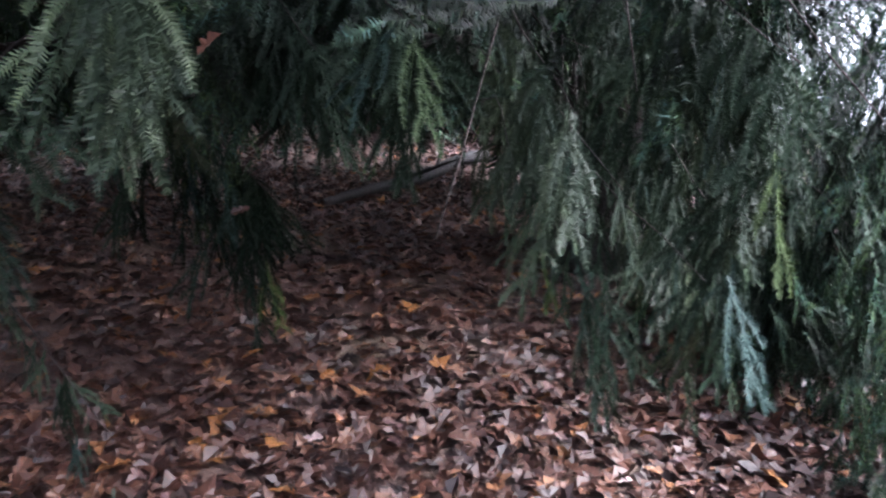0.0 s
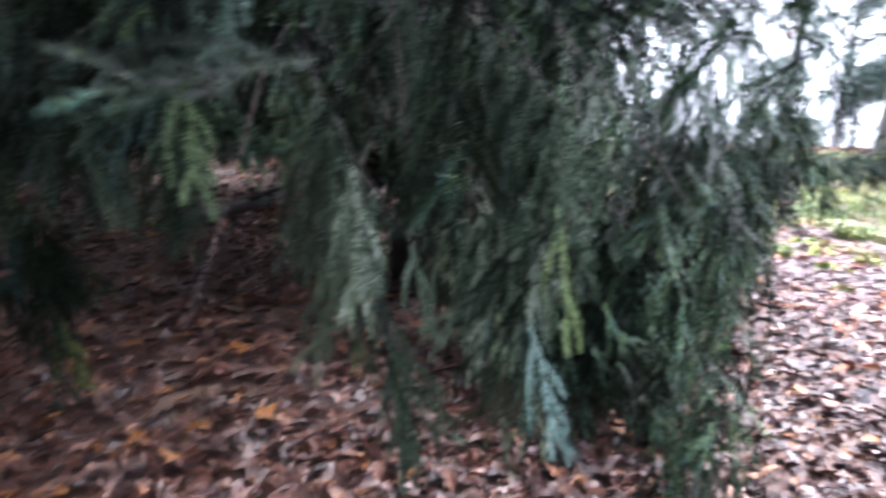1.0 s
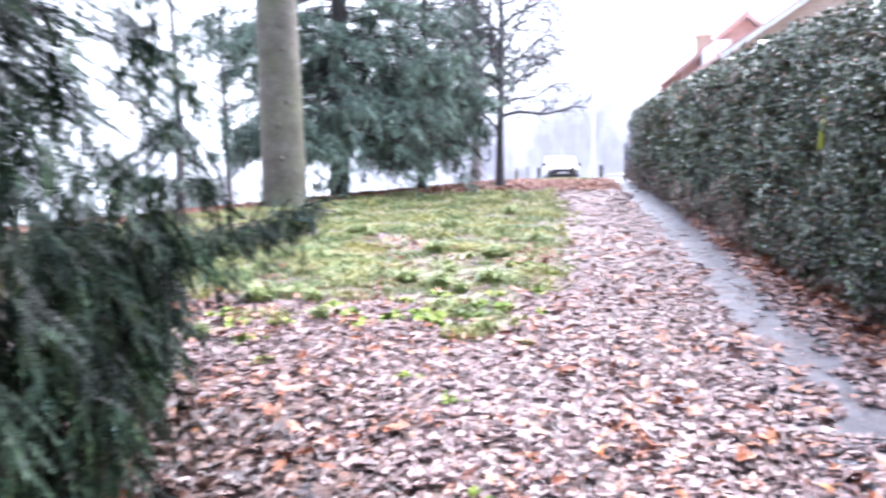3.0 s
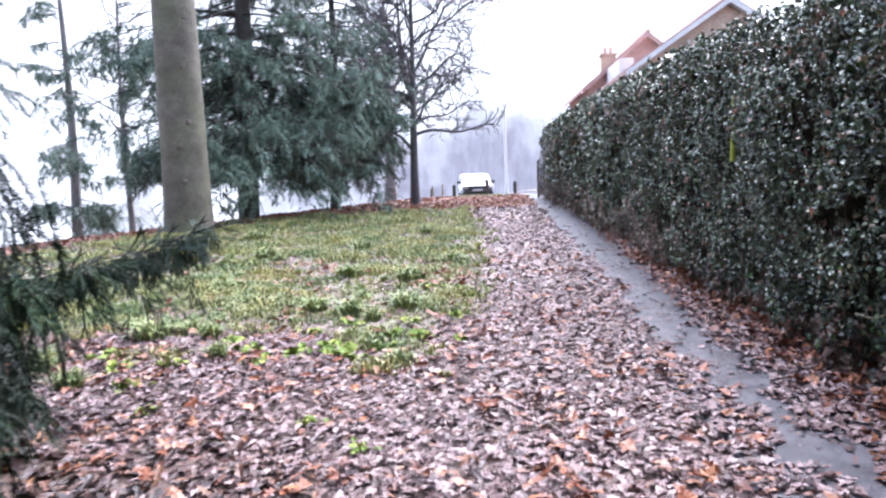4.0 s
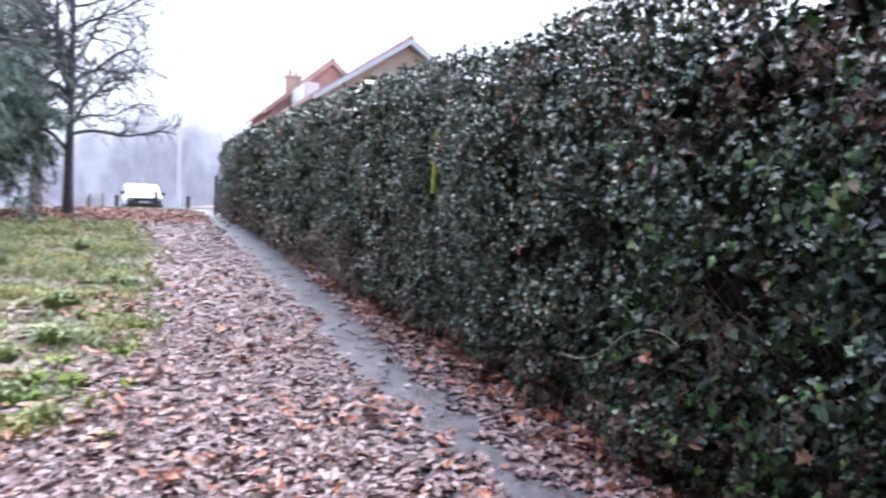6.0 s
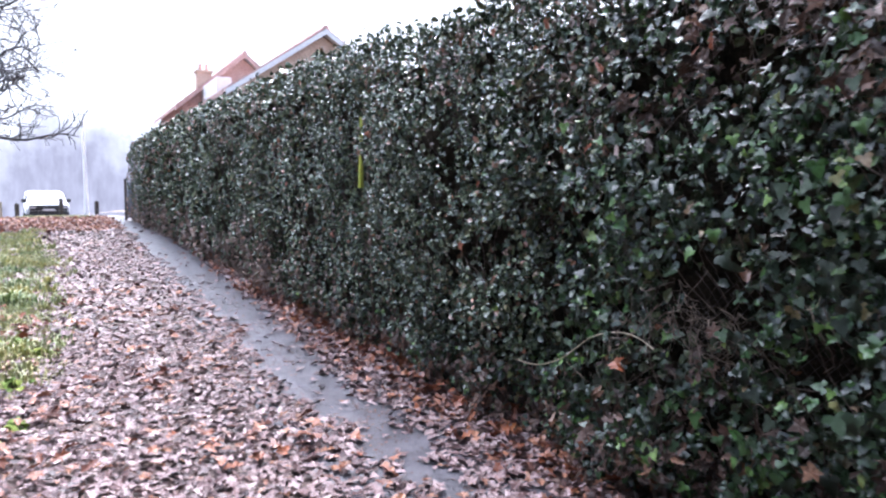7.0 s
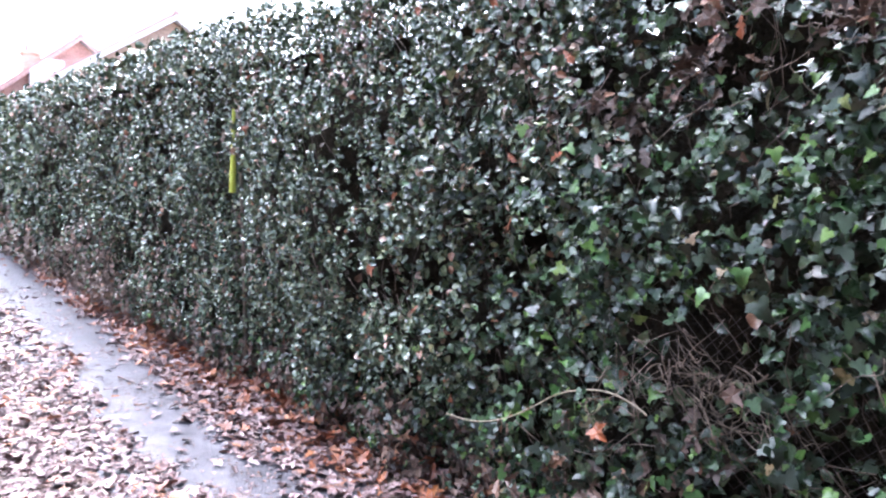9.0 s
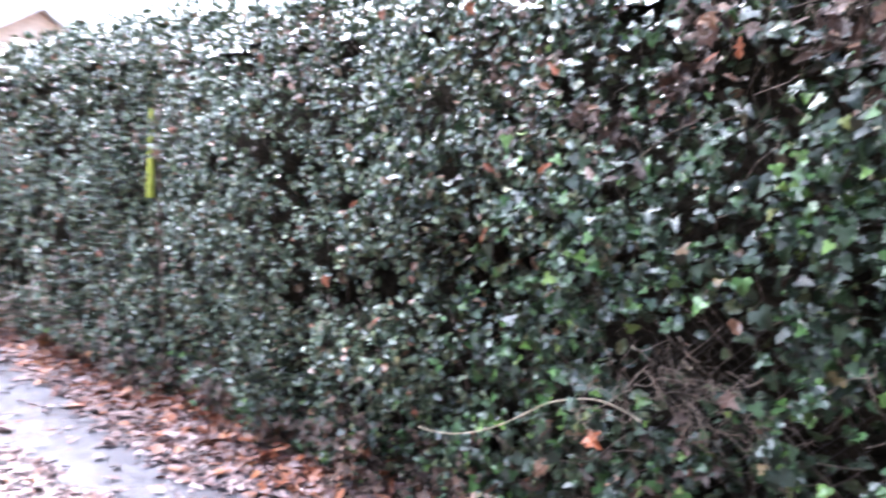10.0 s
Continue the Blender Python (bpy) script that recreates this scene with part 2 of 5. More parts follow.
turf = ramp_node(nt, [(0.3, (0.1, 0.1, 0.05)), (0.6, (0.2, 0.185, 0.095)), (0.8, (0.27, 0.22, 0.13))], n2)
att = nt.nodes.new("ShaderNodeAttribute")
att.attribute_name = "turf"
mm = nt.nodes.new("ShaderNodeMath")
mm.operation = "MULTIPLY_ADD"
link(nt, n1, mm.inputs[0])
mm.inputs[1].default_value = 1.6
mm.inputs[2].default_value = -0.8
ma = nt.nodes.new("ShaderNodeMath")
ma.use_clamp = True
link(nt, att.outputs["Fac"], ma.inputs[0])
link(nt, mm.outputs[0], ma.inputs[1])
link(nt, mix_node(nt, ma.outputs[0], brown, turf), b.inputs["Base Color"])
b.inputs["Roughness"].default_value = 0.7
bump_node(nt, n2, 0.8, 0.03, b)

m_glass, nt, b = nodes_of("window_glass")
b.inputs["Base Color"].default_value = (0.03, 0.035, 0.04, 1)
b.inputs["Roughness"].default_value = 0.06

# Windscreen glass given a whitish base colour in place of sky glare.
m_screen, nt, b = nodes_of("glare_white_windscreen")
b.inputs["Base Color"].default_value = (0.62, 0.64, 0.66, 1)
b.inputs["Roughness"].default_value = 0.12

# Misty distance: haze painted into a glowing colour, pale woods dissolving into white.
m_mist, nt, b = nodes_of("painted_mist_glow")
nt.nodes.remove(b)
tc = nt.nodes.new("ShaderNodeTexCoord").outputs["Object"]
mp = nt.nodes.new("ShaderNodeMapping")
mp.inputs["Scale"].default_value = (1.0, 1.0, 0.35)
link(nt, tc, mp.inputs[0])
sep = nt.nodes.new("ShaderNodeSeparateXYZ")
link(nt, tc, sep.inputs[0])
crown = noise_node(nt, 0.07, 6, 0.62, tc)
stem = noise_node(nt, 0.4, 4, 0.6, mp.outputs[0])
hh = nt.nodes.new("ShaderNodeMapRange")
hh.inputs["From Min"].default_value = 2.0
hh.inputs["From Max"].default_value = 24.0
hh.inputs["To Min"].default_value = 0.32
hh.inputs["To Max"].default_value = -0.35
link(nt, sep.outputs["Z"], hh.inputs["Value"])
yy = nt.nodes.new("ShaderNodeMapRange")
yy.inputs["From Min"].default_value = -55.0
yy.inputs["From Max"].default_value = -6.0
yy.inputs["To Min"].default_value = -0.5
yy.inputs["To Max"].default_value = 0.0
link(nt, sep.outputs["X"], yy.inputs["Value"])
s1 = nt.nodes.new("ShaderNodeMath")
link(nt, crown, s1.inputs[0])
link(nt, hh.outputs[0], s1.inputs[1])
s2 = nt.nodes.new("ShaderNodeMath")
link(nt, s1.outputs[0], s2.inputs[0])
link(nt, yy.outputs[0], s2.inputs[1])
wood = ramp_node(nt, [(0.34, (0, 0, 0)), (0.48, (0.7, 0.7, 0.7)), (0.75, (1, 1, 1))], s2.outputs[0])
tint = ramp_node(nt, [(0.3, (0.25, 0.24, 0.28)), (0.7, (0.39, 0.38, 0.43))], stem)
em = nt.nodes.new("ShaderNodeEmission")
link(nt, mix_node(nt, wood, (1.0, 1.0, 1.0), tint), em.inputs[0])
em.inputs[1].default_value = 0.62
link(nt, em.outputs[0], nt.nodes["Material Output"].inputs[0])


# ---- mesh helpers ----
class Soup:
    """Collects triangles and makes one mesh of them."""

    def __init__(self):
        self.v, self.f, self.n = [], [], 0

    def add(self, verts, faces):
        verts, faces = np.asarray(verts, float), np.asarray(faces, int)
        self.v.append(verts)
        self.f.append(faces + self.n)
        self.n += len(verts)

    def many(self, verts, faces, mats, locs):
        """Copies of one small mesh: mats (n, 3, 3), locs (n, 3)."""
        n, k = len(locs), len(verts)
        if n == 0:
            return
        v = np.einsum("nij,kj->nki", mats, verts) + locs[:, None]
        f = faces[None] + (np.arange(n) * k)[:, None, None]
        self.v.append(v.reshape(-1, 3))
        self.f.append(f.reshape(-1, 3) + self.n)
        self.n += n * k

    def tube(self, pts, radii, sides=6):
        pts = np.asarray(pts, float)
        radii = np.broadcast_to(radii, (len(pts),))
        tang = np.gradient(pts, axis=0)
        tang /= np.linalg.norm(tang, axis=1, keepdims=True) + 1e-9
        ref = np.array([0.0, 0.0, 1.0]) if abs(tang[0][2]) < 0.9 else np.array([1.0, 0.0, 0.0])
        a = np.cross(tang, ref)
        a /= np.linalg.norm(a, axis=1, keepdims=True) + 1e-9
        c = np.cross(tang, a)
        ang = np.linspace(0, 2 * np.pi, sides, endpoint=False)
        ring = a[:, None] * np.cos(ang)[None, :, None] + c[:, None] * np.sin(ang)[None, :, None]
        v = (pts[:, None] + ring * radii[:, None, None]).reshape(-1, 3)
        f = []
        for i in range(len(pts) - 1):
            for j in range(sides):
                p, q = i * sides + j, i * sides + (j + 1) % sides
                f += [(p, q, q + sides), (p, q + sides, p + sides)]
        top = (len(pts) - 1) * sides
        f += [(top, top + j, top + j + 1) for j in range(1, sides - 1)]
        self.add(v, f)

    def mesh(self, name, material, smooth=False):
        me = bpy.data.meshes.new(name)
        v, f = np.concatenate(self.v), np.concatenate(self.f)
        me.vertices.add(len(v))
        me.vertices.foreach_set("co", v.astype(np.float32).ravel())
        me.loops.add(f.size)
        me.loops.foreach_set("vertex_index", f.astype(np.int32).ravel())
        me.polygons.add(len(f))
        me.polygons.foreach_set("loop_start", np.arange(0, f.size, 3, dtype=np.int32))
        me.update(calc_edges=True)
        me.polygons.foreach_set("use_smooth", np.full(len(f), smooth))
        me.materials.append(material)
        return me


def thing(name, x=0, y=0, z=0, rz=0, label="", category="", group="", kind=""):
    ob = new(name)
    ob.matrix_world = pose(x, y, z, 0, 0, rz)
    return tagged(ob, label, category, group, kind)


def put(name, me, parent=None, label="", kind=""):
    ob = new(name, me)
    if parent is not None:
        ob.parent = parent
    return tagged(ob, label, kind=kind)


def part(name, bm, material, parent, label=""):
    me = bpy.data.meshes.new(name)
    bm.to_mesh(me)
    bm.free()
    me.materials.append(material)
    return put(name, me, parent, label)


def box(x0, y0, z0, x1, y1, z1, bevel=0.0):
    bm = bmesh.new()
    bmesh.ops.create_cube(bm, size=1)
    for v in bm.verts:
        v.co = Vector(((x0 + x1) / 2 + v.co.x * (x1 - x0), (y0 + y1) / 2 + v.co.y * (y1 - y0), (z0 + z1) / 2 + v.co.z * (z1 - z0)))
    if bevel:
        bmesh.ops.bevel(bm, geom=bm.edges[:], offset=bevel, segments=2, affect="EDGES")
    return bm


def rod(p, q, r0, r1=None, sides=12):
    bm = bmesh.new()
    p, q = Vector(p), Vector(q)
    bmesh.ops.create_cone(bm, cap_ends=True, segments=sides, radius1=r0, radius2=r0 if r1 is None else r1, depth=(q - p).length)
    turn = (q - p).to_track_quat("Z", "Y").to_matrix().to_4x4()
    bmesh.ops.transform(bm, matrix=Matrix.Translation((p + q) / 2) @ turn, verts=bm.verts)
    return bm


def prism(outline, axis_from, axis_to, bevel=0.0):
    """A slab from an outline in x, z, swept along y."""
    bm = bmesh.new()
    a = [bm.verts.new((x, axis_from, z)) for x, z in outline]
    c = [bm.verts.new((x, axis_to, z)) for x, z in outline]
    n = len(outline)
    bm.faces.new(a)
    bm.faces.new(c[::-1])
    for i in range(n):
        bm.faces.new((a[(i + 1) % n], a[i], c[i], c[(i + 1) % n]))
    bmesh.ops.recalc_face_normals(bm, faces=bm.faces[:])
    if bevel:
        bmesh.ops.bevel(bm, geom=bm.edges[:], offset=bevel, segments=2, affect="EDGES")
    return bm


def rotations(n, spin=None, tilt=0.3):
    """Random turns about z, then tilts by up to about that many radians: (n, 3, 3)."""
    a = rng.uniform(0, 2 * np.pi, n) if spin is None else spin
    tx, ty = rng.normal(0, tilt, n), rng.normal(0, tilt, n)
    ca, sa, o, l = np.cos(a), np.sin(a), np.zeros(n), np.ones(n)
    rz = np.stack([np.stack([ca, -sa, o], -1), np.stack([sa, ca, o], -1), np.stack([o, o, l], -1)], 1)
    cx, sx, cy, sy = np.cos(tx), np.sin(tx), np.cos(ty), np.sin(ty)
    rx = np.stack([np.stack([l, o, o], -1), np.stack([o, cx, -sx], -1), np.stack([o, sx, cx], -1)], 1)
    ry = np.stack([np.stack([cy, o, sy], -1), np.stack([o, l, o], -1), np.stack([-sy, o, cy], -1)], 1)
    return rx @ ry @ rz


def frames(x_axis, normal):
    """Turns whose x lies along x_axis and whose z is near normal: (n, 3, 3)."""
    x = x_axis / np.linalg.norm(x_axis, axis=1, keepdims=True)
    y = np.cross(normal, x)
    y /= np.linalg.norm(y, axis=1, keepdims=True) + 1e-9
    return np.stack([x, y, np.cross(x, y)], -1)


def wave(x, y, seed=0.0):
    """A cheap smooth wobble between about -1 and 1."""
    return (np.sin(1.7 * x + 2.3 * y + seed) + np.sin(-2.9 * x + 1.3 * y + 2.1 * seed) + np.sin(4.1 * x + 3.7 * y + 0.7 * seed)) / 3


def patch(x, y, size, seed=0):
    """Smooth value noise between 0 and 1 with blobs of that size."""
    table = np.random.default_rng(seed).random((64, 64))
    u, v = np.asarray(x) / size + 1000.0, np.asarray(y) / size + 1000.0
    i, j = np.floor(u).astype(int), np.floor(v).astype(int)
    a, c = u - i, v - j
    a, c = a * a * (3 - 2 * a), c * c * (3 - 2 * c)
    g = lambda p, q: table[p % 64, q % 64]
    return (g(i, j) * (1 - a) + g(i + 1, j) * a) * (1 - c) + (g(i, j + 1) * (1 - a) + g(i + 1, j + 1) * a) * c


# ---- ground ----
def brow(x, y):
    """Metres beyond the brow of the lawn, past which the ground falls away."""
    return ((-9.8 - x) * 0.955 + (y - 16.0) * 0.296) * 1.0


def ground_z(x, y):
    x, y = np.asarray(x, float), np.asarray(y, float)
    d = np.clip(brow(x, y), 0, None)
    left = np.where(d > 0, -0.27 * d * d / (d + 3.0), 0.0)
    left = left * np.clip((y - 9.0) / 6.0, 0, 1)
    far = -0.02 * np.clip(y - 38.0, 0, 16.0)
    z = np.minimum(left, 0) + far + 0.02 * wave(x * 0.6, y * 0.6) * np.clip(1.2 - np.abs(x - 2.0), -1, 0) * -1
    return np.maximum(z, -12.0)


def turf(x, y):
    """How thickly grass grows, 0 to 1."""
    x, y = np.asarray(x, float), np.asarray(y, float)
    edge = np.interp(y, [5.0, 7.0, 10.0, 14.0, 27.0], [-0.05, 0.2, 0.42, 0.35, -0.3]) + 0.5 * (patch(x, y, 1.1, 3) - 0.5)
    # the front of the lawn breaks up into clumps between the leaves
    front = 4.2 - 0.10 * (x + 0.5)
    clump = 0.6 * patch(x, y, 0.42, 4) + 0.4 * patch(x, y, 1.3, 6)
    fill = np.clip((y - front) / 3.0, 0, 1.15)
    a = np.clip((edge - x) / 0.5, 0, 1) * np.clip((fill - clump * 0.95) / 0.14, 0, 1) * (y > front)
    b = np.clip((27.5 + 2.0 * (patch(x, y, 2.0, 5) - 0.5) + 0.3 * x - y) / 1.5, 0, 1) * np.clip((-brow(x, y) - 0.2) / 1.5, 0, 1)
    verge = np.clip((y - 37.0 + 0.3 * x) / 1.5, 0, 1) * (y < 44.3) * np.clip((1.5 - x) / 0.5, 0, 1) * np.clip((x + 5.5) / 1.5, 0, 1)
    return np.maximum(a * b, verge)


def bare_path(x, y):
    """1 where the asphalt shows clear of leaves."""
    mid = np.interp(y, [2, 4.3, 6.8, 9.5, 14, 22, 34], [1.95, 1.9, 1.88, 2.06, 2.19, 2.36, 2.36])
    half = np.interp(y, [2, 4.3, 6.8, 9.5, 14, 22, 34], [0.14, 0.15, 0.19, 0.26, 0.36, 0.42, 0.42])
    half = half + 0.2 * (patch(x, y, 0.3, 9) - 0.5) + 0.2 * (patch(x, y, 0.11, 10) - 0.5)
    return np.clip((half - np.abs(x - mid)) / 0.08 + 0.3, 0, 1)


def axis_steps(stops):
    out = []
    for a, c, s in stops:
        out += list(np.arange(a, c, s))
    return np.array(out + [stops[-1][1]])


xs = axis_steps([(-900, -120, 60), (-120, -40, 8), (-40, -14, 1.5), (-14, 5, 0.4), (5, 30, 2.5), (30, 150, 15), (150, 900, 75)])
ys = axis_steps([(-900, -100, 60), (-100, -12, 8), (-12, 40, 0.4), (40, 70, 1.5), (70, 150, 8), (150, 900, 60)])
gx, gy = np.meshgrid(xs, ys, indexing="ij")
gz = ground_z(gx, gy)
sheet = Soup()
nx, ny = gx.shape
idx = np.arange(nx * ny).reshape(nx, ny)
quads = np.stack([idx[:-1, :-1], idx[1:, :-1], idx[1:, 1:], idx[:-1, 1:]], -1).reshape(-1, 4)
sheet.add(np.stack([gx, gy, gz], -1).reshape(-1, 3), np.concatenate([quads[:, [0, 1, 2]], quads[:, [0, 2, 3]]]))
me = sheet.mesh("ground", m_soil, True)
attr = me.attributes.new("turf", "FLOAT", "POINT")
attr.data.foreach_set("value", turf(gx, gy).ravel().astype(np.float32))
tagged(new("ground", me), "leaf-strewn earth and rough turf on a gentle rise", "ground", kind="structure")

# The footpath, a strip of worn asphalt a little proud of the soil.
strip = Soup()
py = np.arange(-6, 45.1, 0.25)
rows_v, rows_f = [], []
for i, y in enumerate(py):
    w = 0.05 * math.sin(y * 1.9) + 0.03 * math.sin(y * 4.7 + 1)
    c = float(np.interp(y, [-6, 4, 9.5, 14, 22, 34, 45], [1.9, 1.93, 2.04, 2.17, 2.33, 2.33, 2.33]))
    for k, (dx, dz) in enumerate(((-0.52 + w, -0.01), (-0.46 + w, 0.012), (-0.2, 0.02), (0.2, 0.02), (0.44 - w, 0.012), (0.5 - w, -0.01))):
        rows_v.append((c + dx, y, float(ground_z(c + dx, y)) + dz))
for i in range(len(py) - 1):
    for k in range(5):
        a = i * 6 + k
        rows_f += [(a, a + 1, a + 7), (a, a + 7, a + 6)]
strip.add(rows_v, rows_f)
tagged(new("path", strip.mesh("path", m_asphalt, True)), "narrow wet asphalt footpath half buried in leaves", "path", kind="structure")

# The road across the top of the rise.
strip = Soup()
rx = np.arange(-60, 61, 3.0)
rows_v, rows_f = [], []
for x in rx:
    for y in (44.6, 47.5, 51.5, 56.0):
        rows_v.append((x, y, float(ground_z(x, y)) + 0.02 if x > -25 else -0.3))
for i in range(len(rx) - 1):
    for k in range(3):
        a = i * 4 + k
        rows_f += [(a, a + 4, a + 5), (a, a + 5, a + 1)]
strip.add(rows_v, rows_f)
tagged(new("road", strip.mesh("road", m_tarmac, True)), "wet grey road beyond the brow of the rise", "road", kind="structure")

# Glowing backdrop all round, its mist painted on.
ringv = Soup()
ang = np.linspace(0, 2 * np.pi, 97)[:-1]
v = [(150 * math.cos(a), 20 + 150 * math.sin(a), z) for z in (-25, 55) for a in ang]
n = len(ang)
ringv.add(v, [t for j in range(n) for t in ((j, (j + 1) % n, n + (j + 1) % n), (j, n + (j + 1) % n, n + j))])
tagged(new("backdrop", ringv.mesh("backdrop", m_mist, True)), "glowing backdrop painted with white mist and faint distant woods", "backdrop", kind="structure")


# ---- leaf shapes ----
def fan(outline, bend=0.0, fold=0.0, ripple=0.0):
    """A leaf from its outline in x, y, bent along its length and folded along its rib."""
    o = np.asarray(outline, float)
    o = np.vstack([[o[:, 0].mean(), 0.0], o])
    z = bend * (o[:, 0] - o[:, 0].mean()) ** 2 + fold * np.abs(o[:, 1]) + ripple * np.sin(np.arange(len(o)) * 2.4)
    n = len(o) - 1
    return np.column_stack([o, z]), np.array([(0, 1 + i, 1 + (i + 1) % n) for i in range(n)])


def oak(k):
    r = np.random.default_rng(k)
    half = [(0.0, 0.02), (0.2, 0.15), (0.3, 0.09), (0.45, 0.27), (0.56, 0.14), (0.78, 0.24)]
    half = [(x, w * r.uniform(0.75, 1.25)) for x, w in half]
    out = half + [(1.03, 0.0)] + [(x, -w * r.uniform(0.8, 1.2)) for x, w in half[::-1]]
    o = np.array(out) - (0.5, 0)
    return fan(o, r.uniform(-0.7, 0.9), r.uniform(-0.3, 0.7), 0.035)


def maple(k):
    r = np.random.default_rng(k + 50)
    ang = np.array([-160, -120, -100, -70, -50, -25, 0, 25, 50, 70, 100, 120, 160]) * np.pi / 180
    rad = np.array([0.25, 0.42, 0.26, 0.5, 0.28, 0.35, 0.6, 0.35, 0.28, 0.5, 0.26, 0.42, 0.25]) * r.uniform(0.85, 1.15, 13)
    return fan(np.column_stack([rad * np.cos(ang), rad * np.sin(ang)]), r.uniform(-0.6, 0.8), r.uniform(-0.35, 0.5), 0.04)


def ivy(k):
    r = np.random.default_rng(k + 90)
    half = [(-0.42, 0.12), (-0.45, 0.34), (-0.18, 0.52), (-0.02, 0.3), (0.22, 0.27)]
    half = [(x, w * r.uniform(0.9, 1.1)) for x, w in half]
    out = [(-0.3, 0.0)] + half + [(0.58, 0.0)] + [(x, -w) for x, w in half[::-1]]
    return fan(out, r.uniform(-0.9, 0.2), r.uniform(-0.1, 0.45), 0.045)


def oval(k):
    r = np.random.default_rng(k + 130)
    half = [(-0.38, 0.16), (-0.1, 0.33), (0.22, 0.3), (0.42, 0.13)]
    out = [(-0.5, 0.0)] + half + [(0.55, 0.0)] + [(x, -w) for x, w in half[::-1]]
    return fan(out, r.uniform(-1.0, 0.1), r.uniform(0.1, 0.75), 0.035)


def scatter(soup, shapes, x, y, z, size, tilt, spin=None):
    """Leaves lying about at x, y, z."""
    pick = rng.integers(0, len(shapes), len(x))
    for k, (v, f) in enumerate(shapes):
        s = pick == k
        mats = rotations(int(s.sum()), None, tilt) * size[s][:, None, None]
        soup.many(v, f, mats, np.column_stack([x[s], y[s], z[s]]))


DEADS = [oak(1), oak(2), oak(3), oak(4), maple(1), maple(2), maple(3)]
FARS = [fan([(-0.5, 0.0), (-0.15, 0.3), (0.2, 0.22), (0.55, 0.05), (0.25, -0.25), (-0.2, -0.28)], b, f, 0.03) for b, f in ((0.5, 0.3), (-0.5, 0.4), (0.6, -0.2))]
IVIES = [ivy(1), ivy(2), ivy(3), ivy(4)]
OVALS = [oval(1), oval(2), oval(3)]
FAR_OVALS = [fan([(-0.5, 0.0), (-0.1, 0.33), (0.35, 0.22), (0.55, 0.0), (0.35, -0.22), (-0.1, -0.33)], b, f, 0.03) for b, f in ((-0.8, 0.3), (-0.4, 0.6), (0.1, 0.5))]


# ---- fallen leaves ----
def sow(x0, x1, y0, y1, per, keep):
    n = int((x1 - x0) * (y1 - y0) * per)
    x, y = rng.uniform(x0, x1, n), rng.uniform(y0, y1, n)
    s = rng.random(n) < keep(x, y)
    return x[s], y[s]


# Where the yew's shade falls; leaves here take the darkened colours.
def yew_shade(x, y):
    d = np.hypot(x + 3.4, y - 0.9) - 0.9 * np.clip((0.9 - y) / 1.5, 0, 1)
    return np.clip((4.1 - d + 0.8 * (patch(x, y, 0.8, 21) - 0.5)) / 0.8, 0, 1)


def lie(x, y):
    return (1 - 0.965 * bare_path(x, y)) * (1 - 0.78 * turf(x, y) * np.clip((patch(x, y, 0.5, 33) - 0.15) / 0.2, 0, 1)) * (x < 2.9)


litter = thing("leaf_litter", label="wet brown fallen oak and maple leaves covering the ground", category="fallen leaves", kind="stuff")
soup = Soup()
for x0, x1, y0, y1, per, big in ((-4.0, 2.9, 2.4, 9.0, 860, 0.76), (-9, 2.85, 9.0, 18.0, 310, 0.95), (-9, 2.75, 18, 36.0, 90, 1.5), (-1.6, 2.75, -2.4, 2.4, 640, 0.82), (-3, 2.75, 36, 44, 20, 1.6), (-9, -4.0, 3.0, 9.0, 130, 1.1), (-9, 2.75, -9, -2.4, 60, 1.4)):
    x, y = sow(x0, x1, y0, y1, per, lambda x, y: lie(x, y) * (1 - 0.96 * yew_shade(x, y)) * (brow(x, y) < 1.5))
    # rust-coloured leaves gather along the hedge foot and on the far brow
    z = ground_z(x, y) + rng.uniform(0.006, 0.035, len(x)) + 0.012 * (np.abs(x - 2.0) < 0.5)
    scatter(soup, DEADS if y0 < 9 and x0 > -9 else FARS, x, y, z, big * rng.uniform(0.06, 0.12, len(x)), 0.19)
x, y = sow(1.4, 2.75, 2.4, 14, 420, lambda x, y: bare_path(x, y) * (0.08 + 0.5 * (patch(x, y, 0.35, 45) > 0.6)))
scatter(soup, FARS, x, y, ground_z(x, y) + 0.024, 0.01 + 0.03 * rng.random(len(x)) ** 2, 0.08)
put("leaves", soup.mesh("leaves", m_dead), litter, kind="stuff")
soup = Soup()
x, y = sow(2.2, 2.85, 2.4, 18, 130, lambda x, y: 0.8 * (1 - bare_path(x, y)))
scatter(soup, DEADS, x, y, ground_z(x, y) + rng.uniform(0.02, 0.06, len(x)), rng.uniform(0.06, 0.11, len(x)), 0.5)
x, y = sow(2.38, 2.85, 2.4, 12, 150, lambda x, y: 0.5 + 0.5 * (patch(x, y, 0.5, 46) > 0.4))
scatter(soup, DEADS, x, y, ground_z(x, y) + 0.03 + 0.25 * (x - 2.38) * rng.random(len(x)), rng.uniform(0.06, 0.11, len(x)), 0.55)
x, y = sow(-3.2, 2.2, 2.4, 12, 55, lambda x, y: (1 - bare_path(x, y)) * np.clip((patch(x, y, 0.4, 41) - 0.45) / 0.2, 0, 1))
scatter(soup, DEADS, x, y, ground_z(x, y) + rng.uniform(0.04, 0.07, len(x)), rng.uniform(0.07, 0.115, len(x)), 0.32)
x, y = sow(-9, 2.5, 24, 38, 110, lambda x, y: np.clip((y - 26 - 0.3 * x) / 2, 0, 1) * (brow(x, y) < 1.5) * (1 - bare_path(x, y)))
